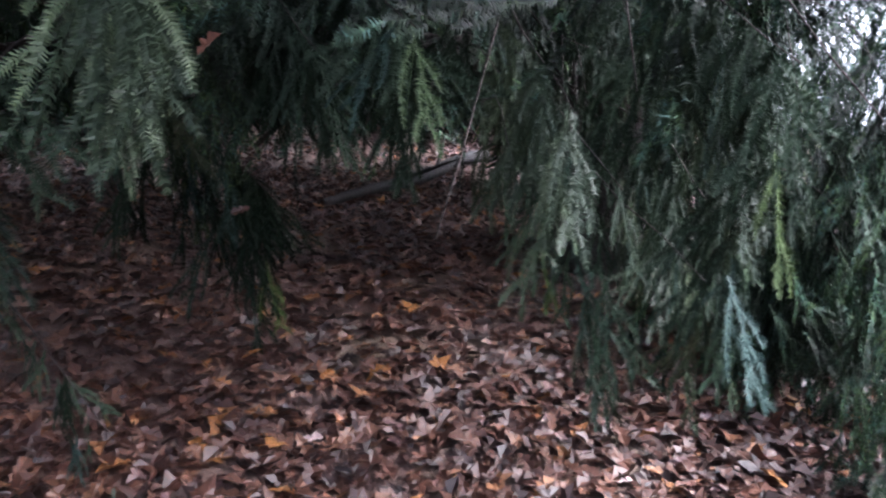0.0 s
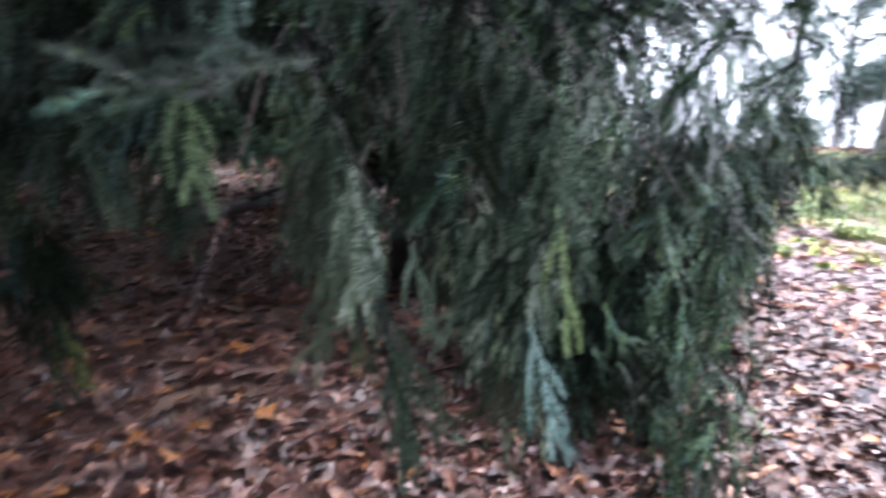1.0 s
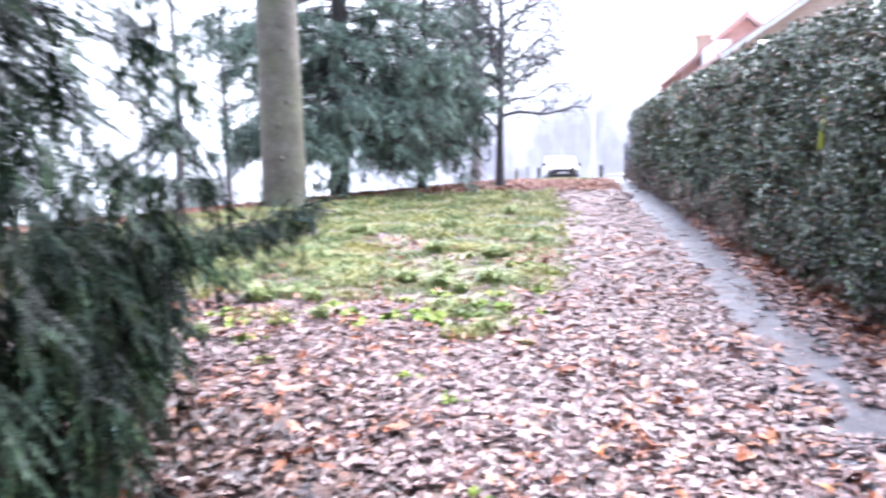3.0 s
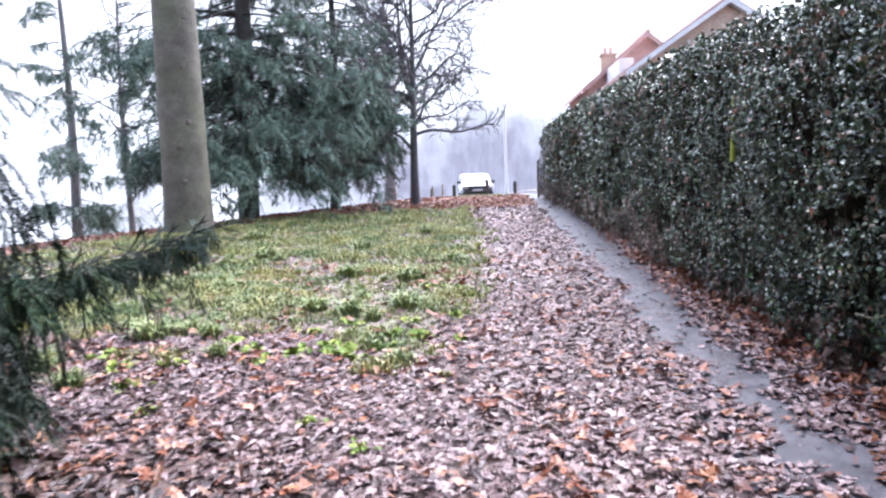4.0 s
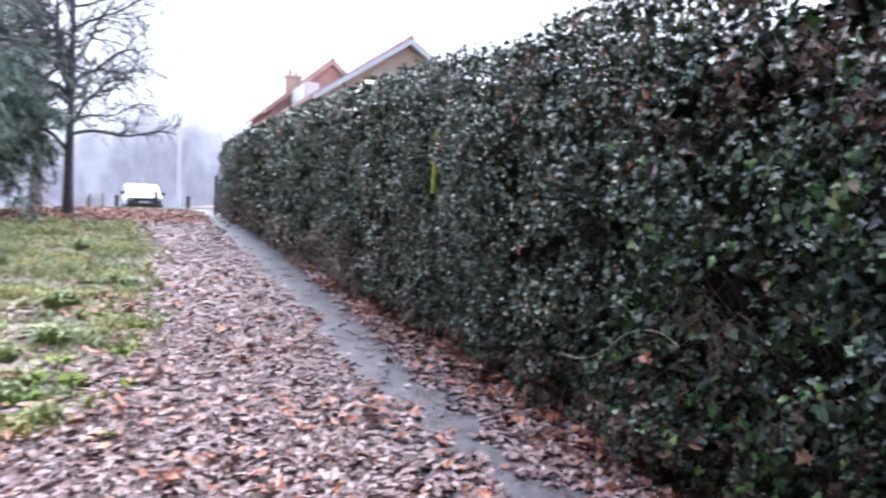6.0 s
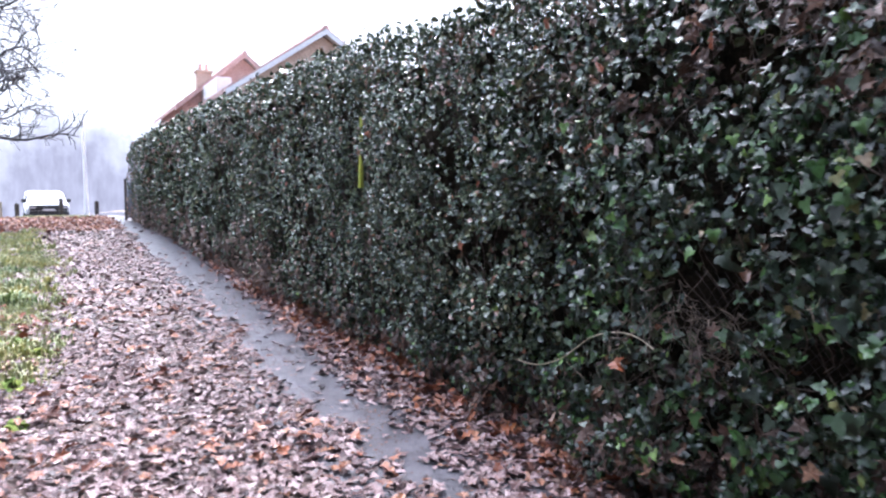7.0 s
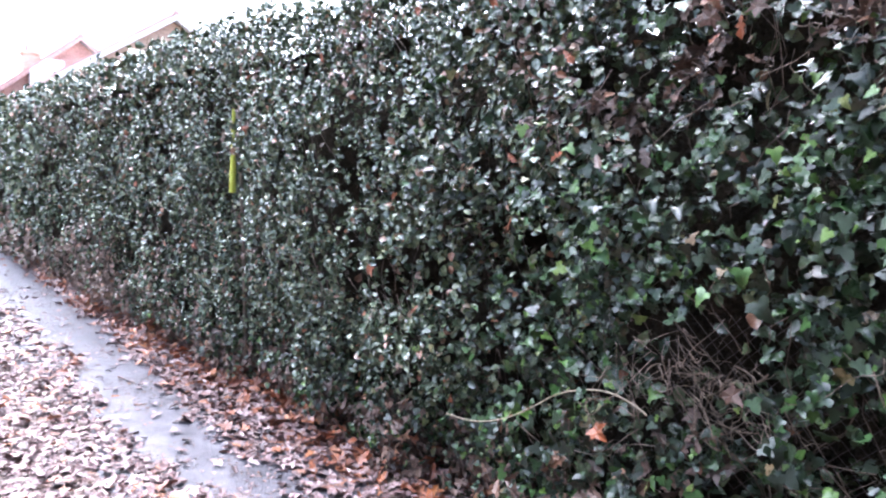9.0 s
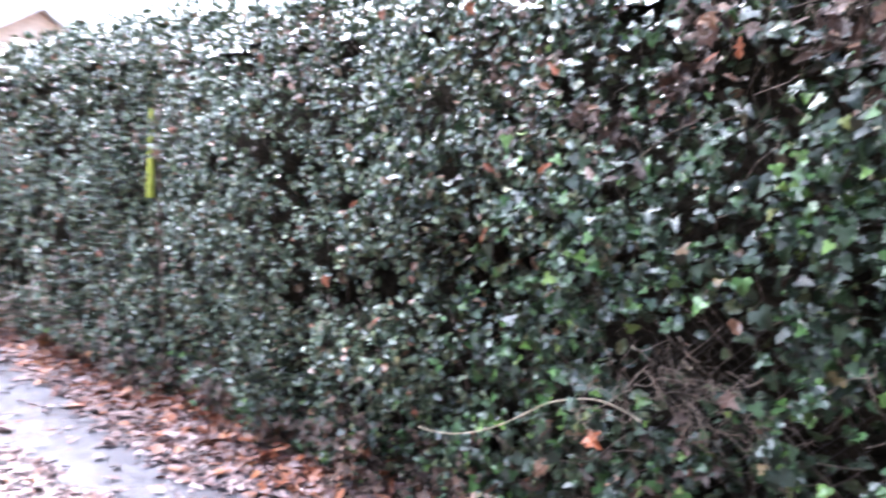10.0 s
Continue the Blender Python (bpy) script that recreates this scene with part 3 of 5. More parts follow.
scatter(soup, FARS, x, y, ground_z(x, y) + rng.uniform(0.02, 0.06, len(x)), rng.uniform(0.12, 0.2, len(x)), 0.4)
x, y = sow(-11, -4, 10, 30, 60, lambda x, y: np.clip((brow(x, y) + 1.6) / 1.0, 0, 1) * (brow(x, y) < 1.5))
scatter(soup, FARS, x, y, ground_z(x, y) + rng.uniform(0.02, 0.06, len(x)), rng.uniform(0.12, 0.2, len(x)), 0.4)
put("rusty_leaves", soup.mesh("rusty_leaves", m_rust), litter, "rust-orange fallen leaves", kind="stuff")
soup = Soup()
# crushed scraps of leaf trodden into the path
x, y = sow(1.4, 2.75, 2.4, 14, 900, lambda x, y: bare_path(x, y) * np.clip((patch(x, y, 0.3, 47) - 0.25) / 0.5, 0, 1))
scatter(soup, FARS, x, y, ground_z(x, y) + 0.023, 0.008 + 0.024 * rng.random(len(x)) ** 2, 0.08)
x, y = sow(-1.8, 1.4, -1.8, 2.6, 260, lambda x, y: yew_shade(x, y))
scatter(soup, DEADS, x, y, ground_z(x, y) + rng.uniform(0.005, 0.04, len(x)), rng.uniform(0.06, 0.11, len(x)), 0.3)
x, y = sow(-7.5, 1.4, -4.2, 4.8, 360, lambda x, y: yew_shade(x, y))
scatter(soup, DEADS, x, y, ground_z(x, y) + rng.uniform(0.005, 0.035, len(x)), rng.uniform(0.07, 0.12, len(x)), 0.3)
x, y = sow(-15, -5.5, -6, 9, 70, lambda x, y: 1 - yew_shade(x, y))
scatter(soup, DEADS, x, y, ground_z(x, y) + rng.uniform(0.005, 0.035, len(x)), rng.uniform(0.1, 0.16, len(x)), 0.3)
put("shaded_leaves", soup.mesh("shaded_leaves", m_shade), litter, "reddish-brown leaves under the yew, colour darkened for its shade", kind="stuff")

# ---- grass ----
def blade_tuft(k, blades, tall):
    r = np.random.default_rng(k + 300)
    v, f = [], []
    for i in range(blades):
        a, lean, h = r.uniform(0, 6.28), r.uniform(0.1, 1.0), tall * r.uniform(0.5, 1.0)
        w = 0.004 + 0.003 * r.random()
        c, s = math.cos(a), math.sin(a)
        x0, y0 = 0.03 * r.normal(), 0.03 * r.normal()
        n = len(v)
        v += [(x0 - s * w, y0 + c * w, -0.01), (x0 + s * w, y0 - c * w, -0.01),
              (x0 + c * lean * h * 0.4 + s * w, y0 + s * lean * h * 0.4 - c * w, h * 0.7), (x0 + c * lean * h * 0.4 - s * w, y0 + s * lean * h * 0.4 + c * w, h * 0.7),
              (x0 + c * lean * h, y0 + s * lean * h, h * (1.0 - 0.35 * lean))]
        f += [(n, n + 1, n + 2), (n, n + 2, n + 3), (n + 3, n + 2, n + 4)]
    return np.array(v), np.array(f)


TUFTS = [blade_tuft(k, 9, 0.1) for k in range(4)]
grass = Soup()
for x0, x1, y0, y1, per, tall in ((-6, 0.7, 4.3, 11, 260, 1.15), (-9, 0.7, 11, 19, 90, 1.35), (-9, 0.7, 19, 29, 60, 1.7), (-5.5, 1.6, 37, 44.3, 40, 0.9)):
    x, y = sow(x0, x1, y0, y1, per, lambda x, y: turf(x, y) * (0.5 + 0.5 * (patch(x, y, 0.7, 31) > 0.45)))
    scatter(grass, TUFTS, x, y, ground_z(x, y), tall * rng.uniform(0.6, 1.2, len(x)) * (0.7 + 0.9 * (patch(x, y, 0.7, 31) - 0.3)), 0.1)
tagged(new("grass", grass.mesh("grass", m_grass)), "rough green and straw-yellow grass between fallen leaves", "grass", kind="stuff")

BIGTUFT = [blade_tuft(20 + k, 130, 0.2) for k in range(3)]
tuft_meshes = []
for v, f in BIGTUFT:
    s = Soup()
    s.add(v, f)
    tuft_meshes.append(s.mesh("grass_tuft", m_tussock))
tuft_more = tuple((rng.uniform(-4.2, -0.1), rng.uniform(4.9, 12.5), rng.uniform(0.45, 0.95)) for k in range(46))
for x, y, s in ((-0.52, 7.75, 1.2), (-1.0, 7.4, 1.1), (-1.4, 7.6, 1.0), (-2.6, 6.5, 1.2), (-3.1, 5.7, 1.0), (-0.7, 9.6, 1.3), (-1.6, 10.2, 1.2), (-2.9, 9.0, 1.1), (-0.2, 11.2, 1.2), (-4.0, 8.1, 1.2), (-3.4, 12.2, 1.4), (-2.0, 13.3, 1.4), (-4.9, 16.0, 1.5), (-1.1, 16.2, 1.5)) + tuft_more:
    ob = tagged(new("grass_tuft", tuft_meshes[int(x * 7) % 3]), "dense dark green tussock of rough grass on the lawn", "grass tuft", "grass tufts")
    ob.matrix_world = Matrix.LocRotScale((x, y, float(ground_z(x, y))), Euler((0, 0, x * 9)), (s * (1.75 if s >= 1.0 else 1.3), s * (1.6 if s >= 1.0 else 1.3), s))


weed_meshes = []
for k in range(4):
    one = Soup()
    v, f = oval(k * 20)
    one.add(v * (1, 1.25, 1) + (0.55, 0, 0), f)
    weed_meshes.append(one.mesh("leaf", m_weed))


def weed(x, y, size, seed):
    """A low bright weed: broad leaves round a crown, each a part."""
    r = np.random.default_rng(seed + 400)
    ob = thing("weed", x, y, float(ground_z(x, y)) + 0.01, 0, "bright yellow-green broad-leaved weed among fallen leaves", "weed", "weeds on the lawn")
    for i in range(int(14 + 6 * size)):
        a, up = i * 2.4 + r.uniform(-0.4, 0.4), r.uniform(0.05, 1.0)
        p = put("leaf", weed_meshes[i % 4], ob)
        c = size * r.uniform(0.05, 0.11)
        p.matrix_basis = pose(r.normal(0, 0.07 * size), r.normal(0, 0.07 * size), 0.01, 0, 0, math.degrees(a)) @ pose(0, 0, 0, r.uniform(-25, 25), -math.degrees(up), 0) @ Matrix.Scale(c, 4)


for i, (x, y, s) in enumerate(((-0.22, 6.4, 1.0), (-0.52, 6.4, 1.05), (-0.8, 5.95, 1.1), (-0.95, 6.1, 0.9), (-0.45, 6.0, 0.85), (-1.15, 5.9, 0.9), (-1.35, 5.7, 0.8), (0.12, 6.3, 0.7), (-0.05, 8.7, 0.9), (-0.3, 8.9, 0.9), (0.15, 8.3, 0.7), (-0.6, 5.75, 0.7), (0.03, 2.78, 0.6), (-2.1, 5.1, 0.8), (-1.8, 6.3, 0.8), (-2.35, 5.5, 0.8), (-2.7, 5.9, 0.9), (-1.2, 6.6, 0.8), (-1.55, 6.0, 0.7), (-0.9, 6.9, 0.8), (0.0, 7.3, 0.8), (-0.35, 7.0, 0.7), (-2.0, 5.6, 0.7), (-1.7, 4.6, 0.6), (-0.7, 4.4, 0.5), (-0.3, 4.0, 0.5), (0.05, 5.3, 0.5))):
    weed(x, y, s, i)


# ---- the yew ----
def spray(k, length, step, needle, width, shoots=11):
    """A flat spray: a stem along x with side shoots, all set with needles in two ranks."""
    r = np.random.default_rng(k + 500)
    v, f = [], []

    def shoot(p, a, n_len, droop, swing=0.0):
        q = np.array(p, float)
        n = max(3, int(n_len / step))
        for i in range(n):
            u = i / n
            b = a - swing * u
            d = np.array([math.cos(b), math.sin(b), -droop * u])
            d /= np.linalg.norm(d)
            q = q + d * step
            side = np.array([-d[1], d[0], 0.0])
            ln = needle * (1.0 - 0.5 * u ** 3) * min(1.0, 0.5 + 3 * u) * r.uniform(0.85, 1.1)
            for sgn in (1, -1):
                tip = q + d * ln * 0.45 + side * sgn * ln * 0.87 + np.array([0, 0, ln * r.normal(0.22, 0.3)])
                m = len(v)
                v.extend([q - d * width * 0.5, q + d * width * 0.5, tip])
                f.append((m, m + 1, m + 2) if sgn > 0 else (m + 1, m, m + 2))
        m = len(v)
        w = 0.0016
        p0 = np.array(p, float)
        v.extend([p0 + (-math.sin(a) * w, math.cos(a) * w, 0.0), p0 - (-math.sin(a) * w, math.cos(a) * w, 0.0), q])
        f.append((m, m + 1, m + 2))
        return q

    p = np.zeros(3)
    bend = r.uniform(-0.15, 0.15)
    seg = length / shoots
    a = 0.0
    for i in range(shoots):
        a += bend / shoots + r.normal(0, 0.05)
        q = shoot(p, a, seg, 0.1)
        u = i / shoots
        if r.random() < 0.75:
            # side shoots turn down beside the leading one
            turn = (1 if i % 2 else -1) * r.uniform(0.35, 0.85)
            shoot(q, a + turn, length * (0.55 * (1 - u) + 0.15) * r.uniform(0.6, 1.15), r.uniform(-0.3, 0.7), turn * r.uniform(0.75, 1.25))
        p = q + (0, 0, -0.25 * seg * u)
    return np.array(v), np.array(f)


def tassel(k):
    """A hanging, feathery piece of conifer branch along x."""
    r = np.random.default_rng(k + 700)
    v, f = [], []
    for i in range(10):
        u = i / 10
        for sgn in (1, -1):
            a = sgn * r.uniform(0.5, 1.2)
            ln = (0.34 - 0.2 * u) * r.uniform(0.6, 1.1)
            p = np.array([u * 0.9, 0, -0.12 * u * u])
            tip = p + np.array([math.cos(a) * ln, math.sin(a) * ln, -r.uniform(0.05, 0.9) * ln])
            n = len(v)
            v += [p + (-0.038, 0, 0.012), p + (0.038, 0, -0.012), tip]
            f.append((n, n + 1, n + 2))
    return np.array(v), np.array(f)


TASSELS = [tassel(k) for k in range(3)]


FINE = [spray(k, 0.33, 0.0064, 0.021, 0.0058, 6) for k in range(4)]
COARSE = [(v * 0.62, f) for v, f in TASSELS]
YEW = np.array([-3.4, 0.9])


def skirt(phi):
    """Height of the hem of the yew's curtain by direction from its stem."""
    deg = np.degrees(phi)
    return np.interp(deg, [-180, -110, -60, -48, -34, -22, -14, -8, 0, 14, 30, 55, 75, 110, 180],
                     [0.6, 0.3, 0.1, 0.5, 0.85, 1.05, 1.05, 0.8, 0.6, 0.38, 0.2, 0.1, 0.3, 0.3, 0.6])


def crown_radius(phi, z):
    r = 2.8 + 0.25 * np.sin(3 * phi + 0.6) + 0.2 * np.sin(7 * phi + z * 2)
    r = r + 0.12 * np.exp(-((phi + 0.3) / 0.25) ** 2) + 1.3 * np.exp(-((phi + 1.5) / 0.7) ** 2) + 1.7 * np.exp(-((np.abs(phi) - np.pi) / 0.9) ** 2)
    r = r - 0.22 * np.exp(-((phi - 0.6) / 0.5) ** 2)
    # Overhang above head height, added unseen to keep light off the ground.
    r = r + 1.7 * np.clip((z - 2.2) / 0.5, 0, 1) * np.exp(-((phi + 0.6) / 0.55) ** 2)
    return r * np.sqrt(np.clip(1 - (np.maximum(z - 0.9, 0) / 8.2) ** 2, 0.02, 1)) - 0.18 * np.clip(0.9 - z, 0, 1)


def see_through(phi, z):
    """Share of the foliage missing where the crown is broken by gaps towards the lawn."""
    side = np.clip((phi - 0.32) / 0.12, 0, 1) * (phi < 1.9) * np.clip((z - 0.4) / 0.6, 0, 1) * (z < 3.3)
    return side * np.maximum(0.95 * np.clip((patch(phi * 2.6, z, 0.2, 66) - 0.53) / 0.05, 0, 1), 0.4 * np.clip((phi - 0.8) / 0.15, 0, 1))


yew = thing("yew_tree", YEW[0], YEW[1], 0, 0, "dark green yew with drooping needle sprays reaching the leaf litter", "tree")
trunk = Soup()
for k, (dx, dy, lean) in enumerate(((0, 0, 0.05), (0.28, -0.2, 0.3), (-0.25, 0.2, -0.25))):
    h = 8.0 - k
    t = np.linspace(0, 1, 10)
    pts = np.column_stack([dx + 0.2 + lean * t * 1.2 + 0.08 * np.sin(5 * t + k), dy + 1.2 - 0.3 * t + 0.1 * np.sin(4 * t + 2 * k) + lean * 0.5 * t, -0.1 + h * t])
    trunk.tube(pts, 0.2 * (1 - 0.75 * t) * (1 - 0.2 * k) + 0.12 * np.exp(-t * 14), 10)
put("trunk", trunk.mesh("trunk", m_bark, True), yew)

# Limbs sweep out from the stem and droop at their ends.
for k in range(46):
    phi = k * 2.399 + rng.normal(0, 0.15)
    phi = (phi + np.pi) % (2 * np.pi) - np.pi
    z0 = 0.9 + 4.2 * rng.random() ** 1.2
    reach = float(crown_radius(phi, z0)) - rng.uniform(0.45, 0.8) - 0.75 * (-1.2 < phi < 1.8)
    t = np.linspace(0, 1, 9)
    r = 0.12 + reach * t
    pts = np.column_stack([r * np.cos(phi + 0.2 * t * math.sin(k)), r * np.sin(phi + 0.2 * t * math.sin(k)) + 0.9 * (1 - t), z0 + 0.5 * np.sin(t * 2.6) - 0.45 * t ** 2 + 0.05 * np.sin(9 * t + k)])
    s = Soup()
    s.tube(pts, 0.045 * (1 - 0.85 * t) + 0.004, 6)
    for j in range(7):
        u = rng.uniform(0.3, 0.95)
        p = np.array([np.interp(u, t, pts[:, i]) for i in range(3)])
        a = phi + rng.choice([-1, 1]) * rng.uniform(0.5, 1.1)
        ln = rng.uniform(0.3, 0.8)
        w = np.linspace(0, 1, 5)
        s.tube(p + np.column_stack([np.cos(a) * ln * w, np.sin(a) * ln * w, -0.35 * ln * w ** 2 + 0.03 * np.sin(6 * w)]), 0.012 * (1 - 0.8 * w) + 0.002, 4)
    put("branch", s.mesh("branch", m_bark, True), yew)


def hang(phi, z, inset, out=0.45, jitter=0.25):
    """Places and turns of sprays that hang on the crown's outside."""
    r = crown_radius(phi, z) - inset
    o = np.column_stack([np.cos(phi), np.sin(phi), 0 * phi])
    side = np.column_stack([-np.sin(phi), np.cos(phi), 0 * phi])
    n = len(phi)
    x = o * (out + rng.normal(0, jitter, n))[:, None] + side * rng.normal(0, jitter * 1.3, n)[:, None] - np.array([0, 0, 0.9])
    nrm = o + side * rng.normal(0, 0.45, n)[:, None] + np.array([0, 0, 0.35])
    loc = o * r[:, None] + np.column_stack([0 * phi, 0 * phi, z])
    return frames(x, nrm), loc


def tassels(phi, z, inset, per, out=0.15):
    """Sprays gathered by sixes or so into tassels that hang straight down from one twig."""
    n = len(phi)
    o = np.column_stack([np.cos(phi), np.sin(phi), 0 * phi])
    side = np.column_stack([-np.sin(phi), np.cos(phi), 0 * phi])
    up = np.array([0, 0, 1.0])
    x = o * rng.normal(out, 0.15, n)[:, None] + side * rng.normal(0, 0.25, n)[:, None] - up
    nrm = o + side * rng.normal(0, 0.7, n)[:, None] + 0.3 * up
    o, side, x, nrm = (np.repeat(q, per, 0) for q in (o, side, x, nrm))
    m = n * per
    x = x + rng.normal(0, 0.3, (m, 3))
    nrm = nrm + rng.normal(0, 0.4, (m, 3))
    r = np.repeat(crown_radius(phi, z) - inset, per) + rng.normal(0, 0.06, m)
    zz = np.repeat(z, per) - np.tile(np.arange(per), n) * rng.uniform(0.03, 0.085, m)
    return frames(x, nrm), o * r[:, None] + side * rng.normal(0, 0.05, m)[:, None] + zz[:, None] * up


# The curtain that the walk passes: single sprays, and the rest of the near side joined.
clusters = 330
phi = rng.uniform(-1.3, 1.75, clusters)
lo = skirt(phi) + 0.55
z = lo + (3.3 - lo) * rng.random(clusters) ** 1.1
# a second, lower layer closes the side towards the lawn
phi = np.append(phi, rng.uniform(0.38, 1.35, 170))
z = np.append(z, rng.uniform(0.5, 1.7, 170))
# the hem sweeps the litter
phi = np.append(phi, rng.uniform(0.08, 0.75, 75))
z = np.append(z, rng.uniform(0.42, 0.8, 75))
# ragged upper boughs towards the lawn
phi = np.append(phi, rng.uniform(0.5, 2.05, 110))
z = np.append(z, rng.uniform(1.6, 3.6, 110))
# the crown is thin and ragged above, towards the lawn
airy = np.clip((phi - 0.2) / 0.2, 0, 1) * (phi < 1.2) * np.clip((z - 1.5) / 0.4, 0, 1)
keep = rng.random(len(phi)) > np.maximum(0.45 * airy, see_through(phi, z - 0.2))
order = rng.permutation(np.flatnonzero(keep))
phi, z = phi[order], z[order]
mats, loc = tassels(phi, z, 0.65 * rng.random(len(phi)) - 0.05 + 0.5 * (rng.random(len(phi)) < 0.3), 7)
order = rng.permutation(len(loc))
mats, loc = mats[order] * rng.uniform(0.6, 1.1, len(loc))[:, None, None], loc[order]
fine_meshes = []
for v, f in FINE:
    s = Soup()
    s.add(v, f)
    fine_meshes.append(s.mesh("spray", m_needle_piece))
for i in range(290):
    ob = put("spray", fine_meshes[i % 4], yew)
    m = Matrix.Identity(4)
    for a in range(3):
        for c in range(3):
            m[a][c] = mats[i, a, c]
        m[a][3] = loc[i, a]
    ob.matrix_basis = m
soup = Soup()
for k, (v, f) in enumerate(FINE):
    s = np.arange(290, len(loc))[k::4]
    soup.many(v, f, mats[s], loc[s])
put("needle_foliage", soup.mesh("needle_foliage", m_needle), yew, kind="stuff")

# Upper boughs held out level in tiers, towards the lawn.
tier_phi, tier_z, tier_in = [], [], []
for k in range(78):
    p0, z0 = (rng.uniform(0.75, 1.75), rng.uniform(1.65, 3.5)) if k < 44 else (rng.uniform(0.62, 1.15), rng.uniform(1.6, 2.7))
    q = rng.random(15)
    tier_phi.append(p0 + rng.normal(0, 0.06, 15) + 0.1 * (q - 0.5))
    tier_z.append(z0 - 0.22 * q ** 2 + rng.normal(0, 0.025, 15))
    tier_in.append(1.25 * (1 - q))
tier_phi, tier_z, tier_in = np.concatenate(tier_phi), np.concatenate(tier_z), np.concatenate(tier_in)
keep = rng.random(len(tier_phi)) > see_through(tier_phi, tier_z - 0.1)
tier_phi, tier_z, tier_in = tier_phi[keep], tier_z[keep], tier_in[keep]
mats, loc = hang(tier_phi, tier_z, tier_in, 1.5, 0.5)
mats = mats * rng.uniform(0.7, 1.2, len(tier_phi))[:, None, None]
soup = Soup()
for k, (v, f) in enumerate(FINE):
    soup.many(v, f, mats[k::4], loc[k::4])
put("tier_foliage", soup.mesh("tier_foliage", m_needle), yew, kind="stuff")

# The rest of the crown, coarser.
n = 10500
phi = rng.uniform(-np.pi, np.pi, n)
lo = skirt(phi) + 0.35
z = lo + (8.8 - lo) * rng.random(n) ** 0.9
# low sweeping boughs on the far side
phi = np.append(phi, rng.uniform(1.75, 2.5, 220))
z = np.append(z, rng.uniform(0.4, 1.9, 220))
# boughs reaching out overhead, out of view, added to shade the ground below
phi = np.append(phi, rng.uniform(-1.7, 0.1, 1900))
z = np.append(z, rng.uniform(2.55, 3.8, 1900))
airy = np.clip((phi - 0.3) / 0.2, 0, 1) * (phi < 1.2) * (z > 2.5)
keep = rng.random(len(phi)) > 0.4 * airy * (patch(phi * 2.5, z, 0.5, 62) > 0.3)
phi, z = phi[keep], z[keep]
n = len(phi)
mats, loc = hang(phi, z, rng.uniform(0.05, 1.1, n), 0.6, 0.35)
away_extra = (phi < 0.1) & (phi > -1.7) & (z > 2.45)
away = (phi < -1.3) | (phi > 1.8) | (z > 3.3) | away_extra
mats, loc = mats[away] * rng.uniform(0.7, 1.25, int(away.sum()))[:, None, None], loc[away]
soup = Soup()
for k, (v, f) in enumerate(COARSE):
    soup.many(v, f, mats[k::3], loc[k::3])
put("upper_foliage", soup.mesh("upper_foliage", m_needle), yew, kind="stuff")


# the dark inside of the crown
n = 1200
phi, z = rng.uniform(-np.pi, np.pi, n), rng.uniform(1.4, 4.5, n)
keep = rng.random(n) > np.where((phi > 0.2) & (phi < 1.9) & (z < 3.3), 0.6, 0)
phi, z = phi[keep], z[keep]
n = len(phi)
mats, loc = hang(phi, z, rng.uniform(0.75, 2.2, n), 0.7, 0.5)
near = (phi > -1.5) & (phi < 1.9) & (z < 3.0)
mats = mats * np.where(near, rng.uniform(1.0, 1.7, n), rng.uniform(0.6, 1.0, n))[:, None, None]
soup = Soup()
for k, (v, f) in enumerate(COARSE):
    soup.many(v, f, mats[~near][k::3], loc[~near][k::3])
for k, (v, f) in enumerate(FINE):
    soup.many(v, f, mats[near][k::4], loc[near][k::4])
put("inner_foliage", soup.mesh("inner_foliage", m_needle), yew, kind="stuff")


def bough(points, sprays, size, seed, drop=(0.1, 0.5), shapes=None, sway=0.3, thick=0.0035, lift=-0.4):
    """A limb of the yew that stands out from the crown, hung with sprays; world places."""
    r = np.random.default_rng(seed)
    pts = np.array(points) - (YEW[0], YEW[1], 0)
    t = np.linspace(0, 1, len(pts))
    u = np.linspace(0, 1, 12)
    fine_pts = np.column_stack([np.interp(u, t, pts[:, i]) for i in range(3)])
    s = Soup()
    fine_pts = fine_pts + np.sin(u * np.pi)[:, None] * np.column_stack([0.025 * np.sin(7 * u + seed), 0.025 * np.cos(6 * u + 2 * seed), 0.03 * np.sin(5 * u + 3 * seed)])
    s.tube(fine_pts, thick * (1 - 0.8 * u) + 0.0008, 6)
    put("branch", s.mesh("branch", m_bark, True), yew)
    lead = pts[-1] - pts[0]
    lead /= np.linalg.norm(lead)
    for i in range(sprays):
        w = r.uniform(0.1, 1.0)
        p = np.array([np.interp(w, u, fine_pts[:, k]) for k in range(3)])
        x = lead * r.uniform(0.0, 0.5) + np.array([r.normal(0, sway), r.normal(0, sway), -r.uniform(-lift, 1.0)])
        nr = np.array([r.normal(0.6, 0.3), r.normal(-0.4, 0.3), r.uniform(0.2, 0.9)])
        m3 = frames(x[None], nr[None])[0] * size * r.uniform(0.7, 1.2)
        p = p - np.array([0, 0, r.uniform(*drop) * (r.random() < 0.4)])
        ob = put("spray", (shapes or fine_meshes)[i % 4], yew)
        m = Matrix.Identity(4)
        for a in range(3):
            for c in range(3):
                m[a][c] = m3[a, c]
            m[a][3] = p[a]
        ob.matrix_basis = m


fresh_meshes = [me.copy() for me in fine_meshes]
for me in fresh_meshes:
    me.materials[0] = m_fresh
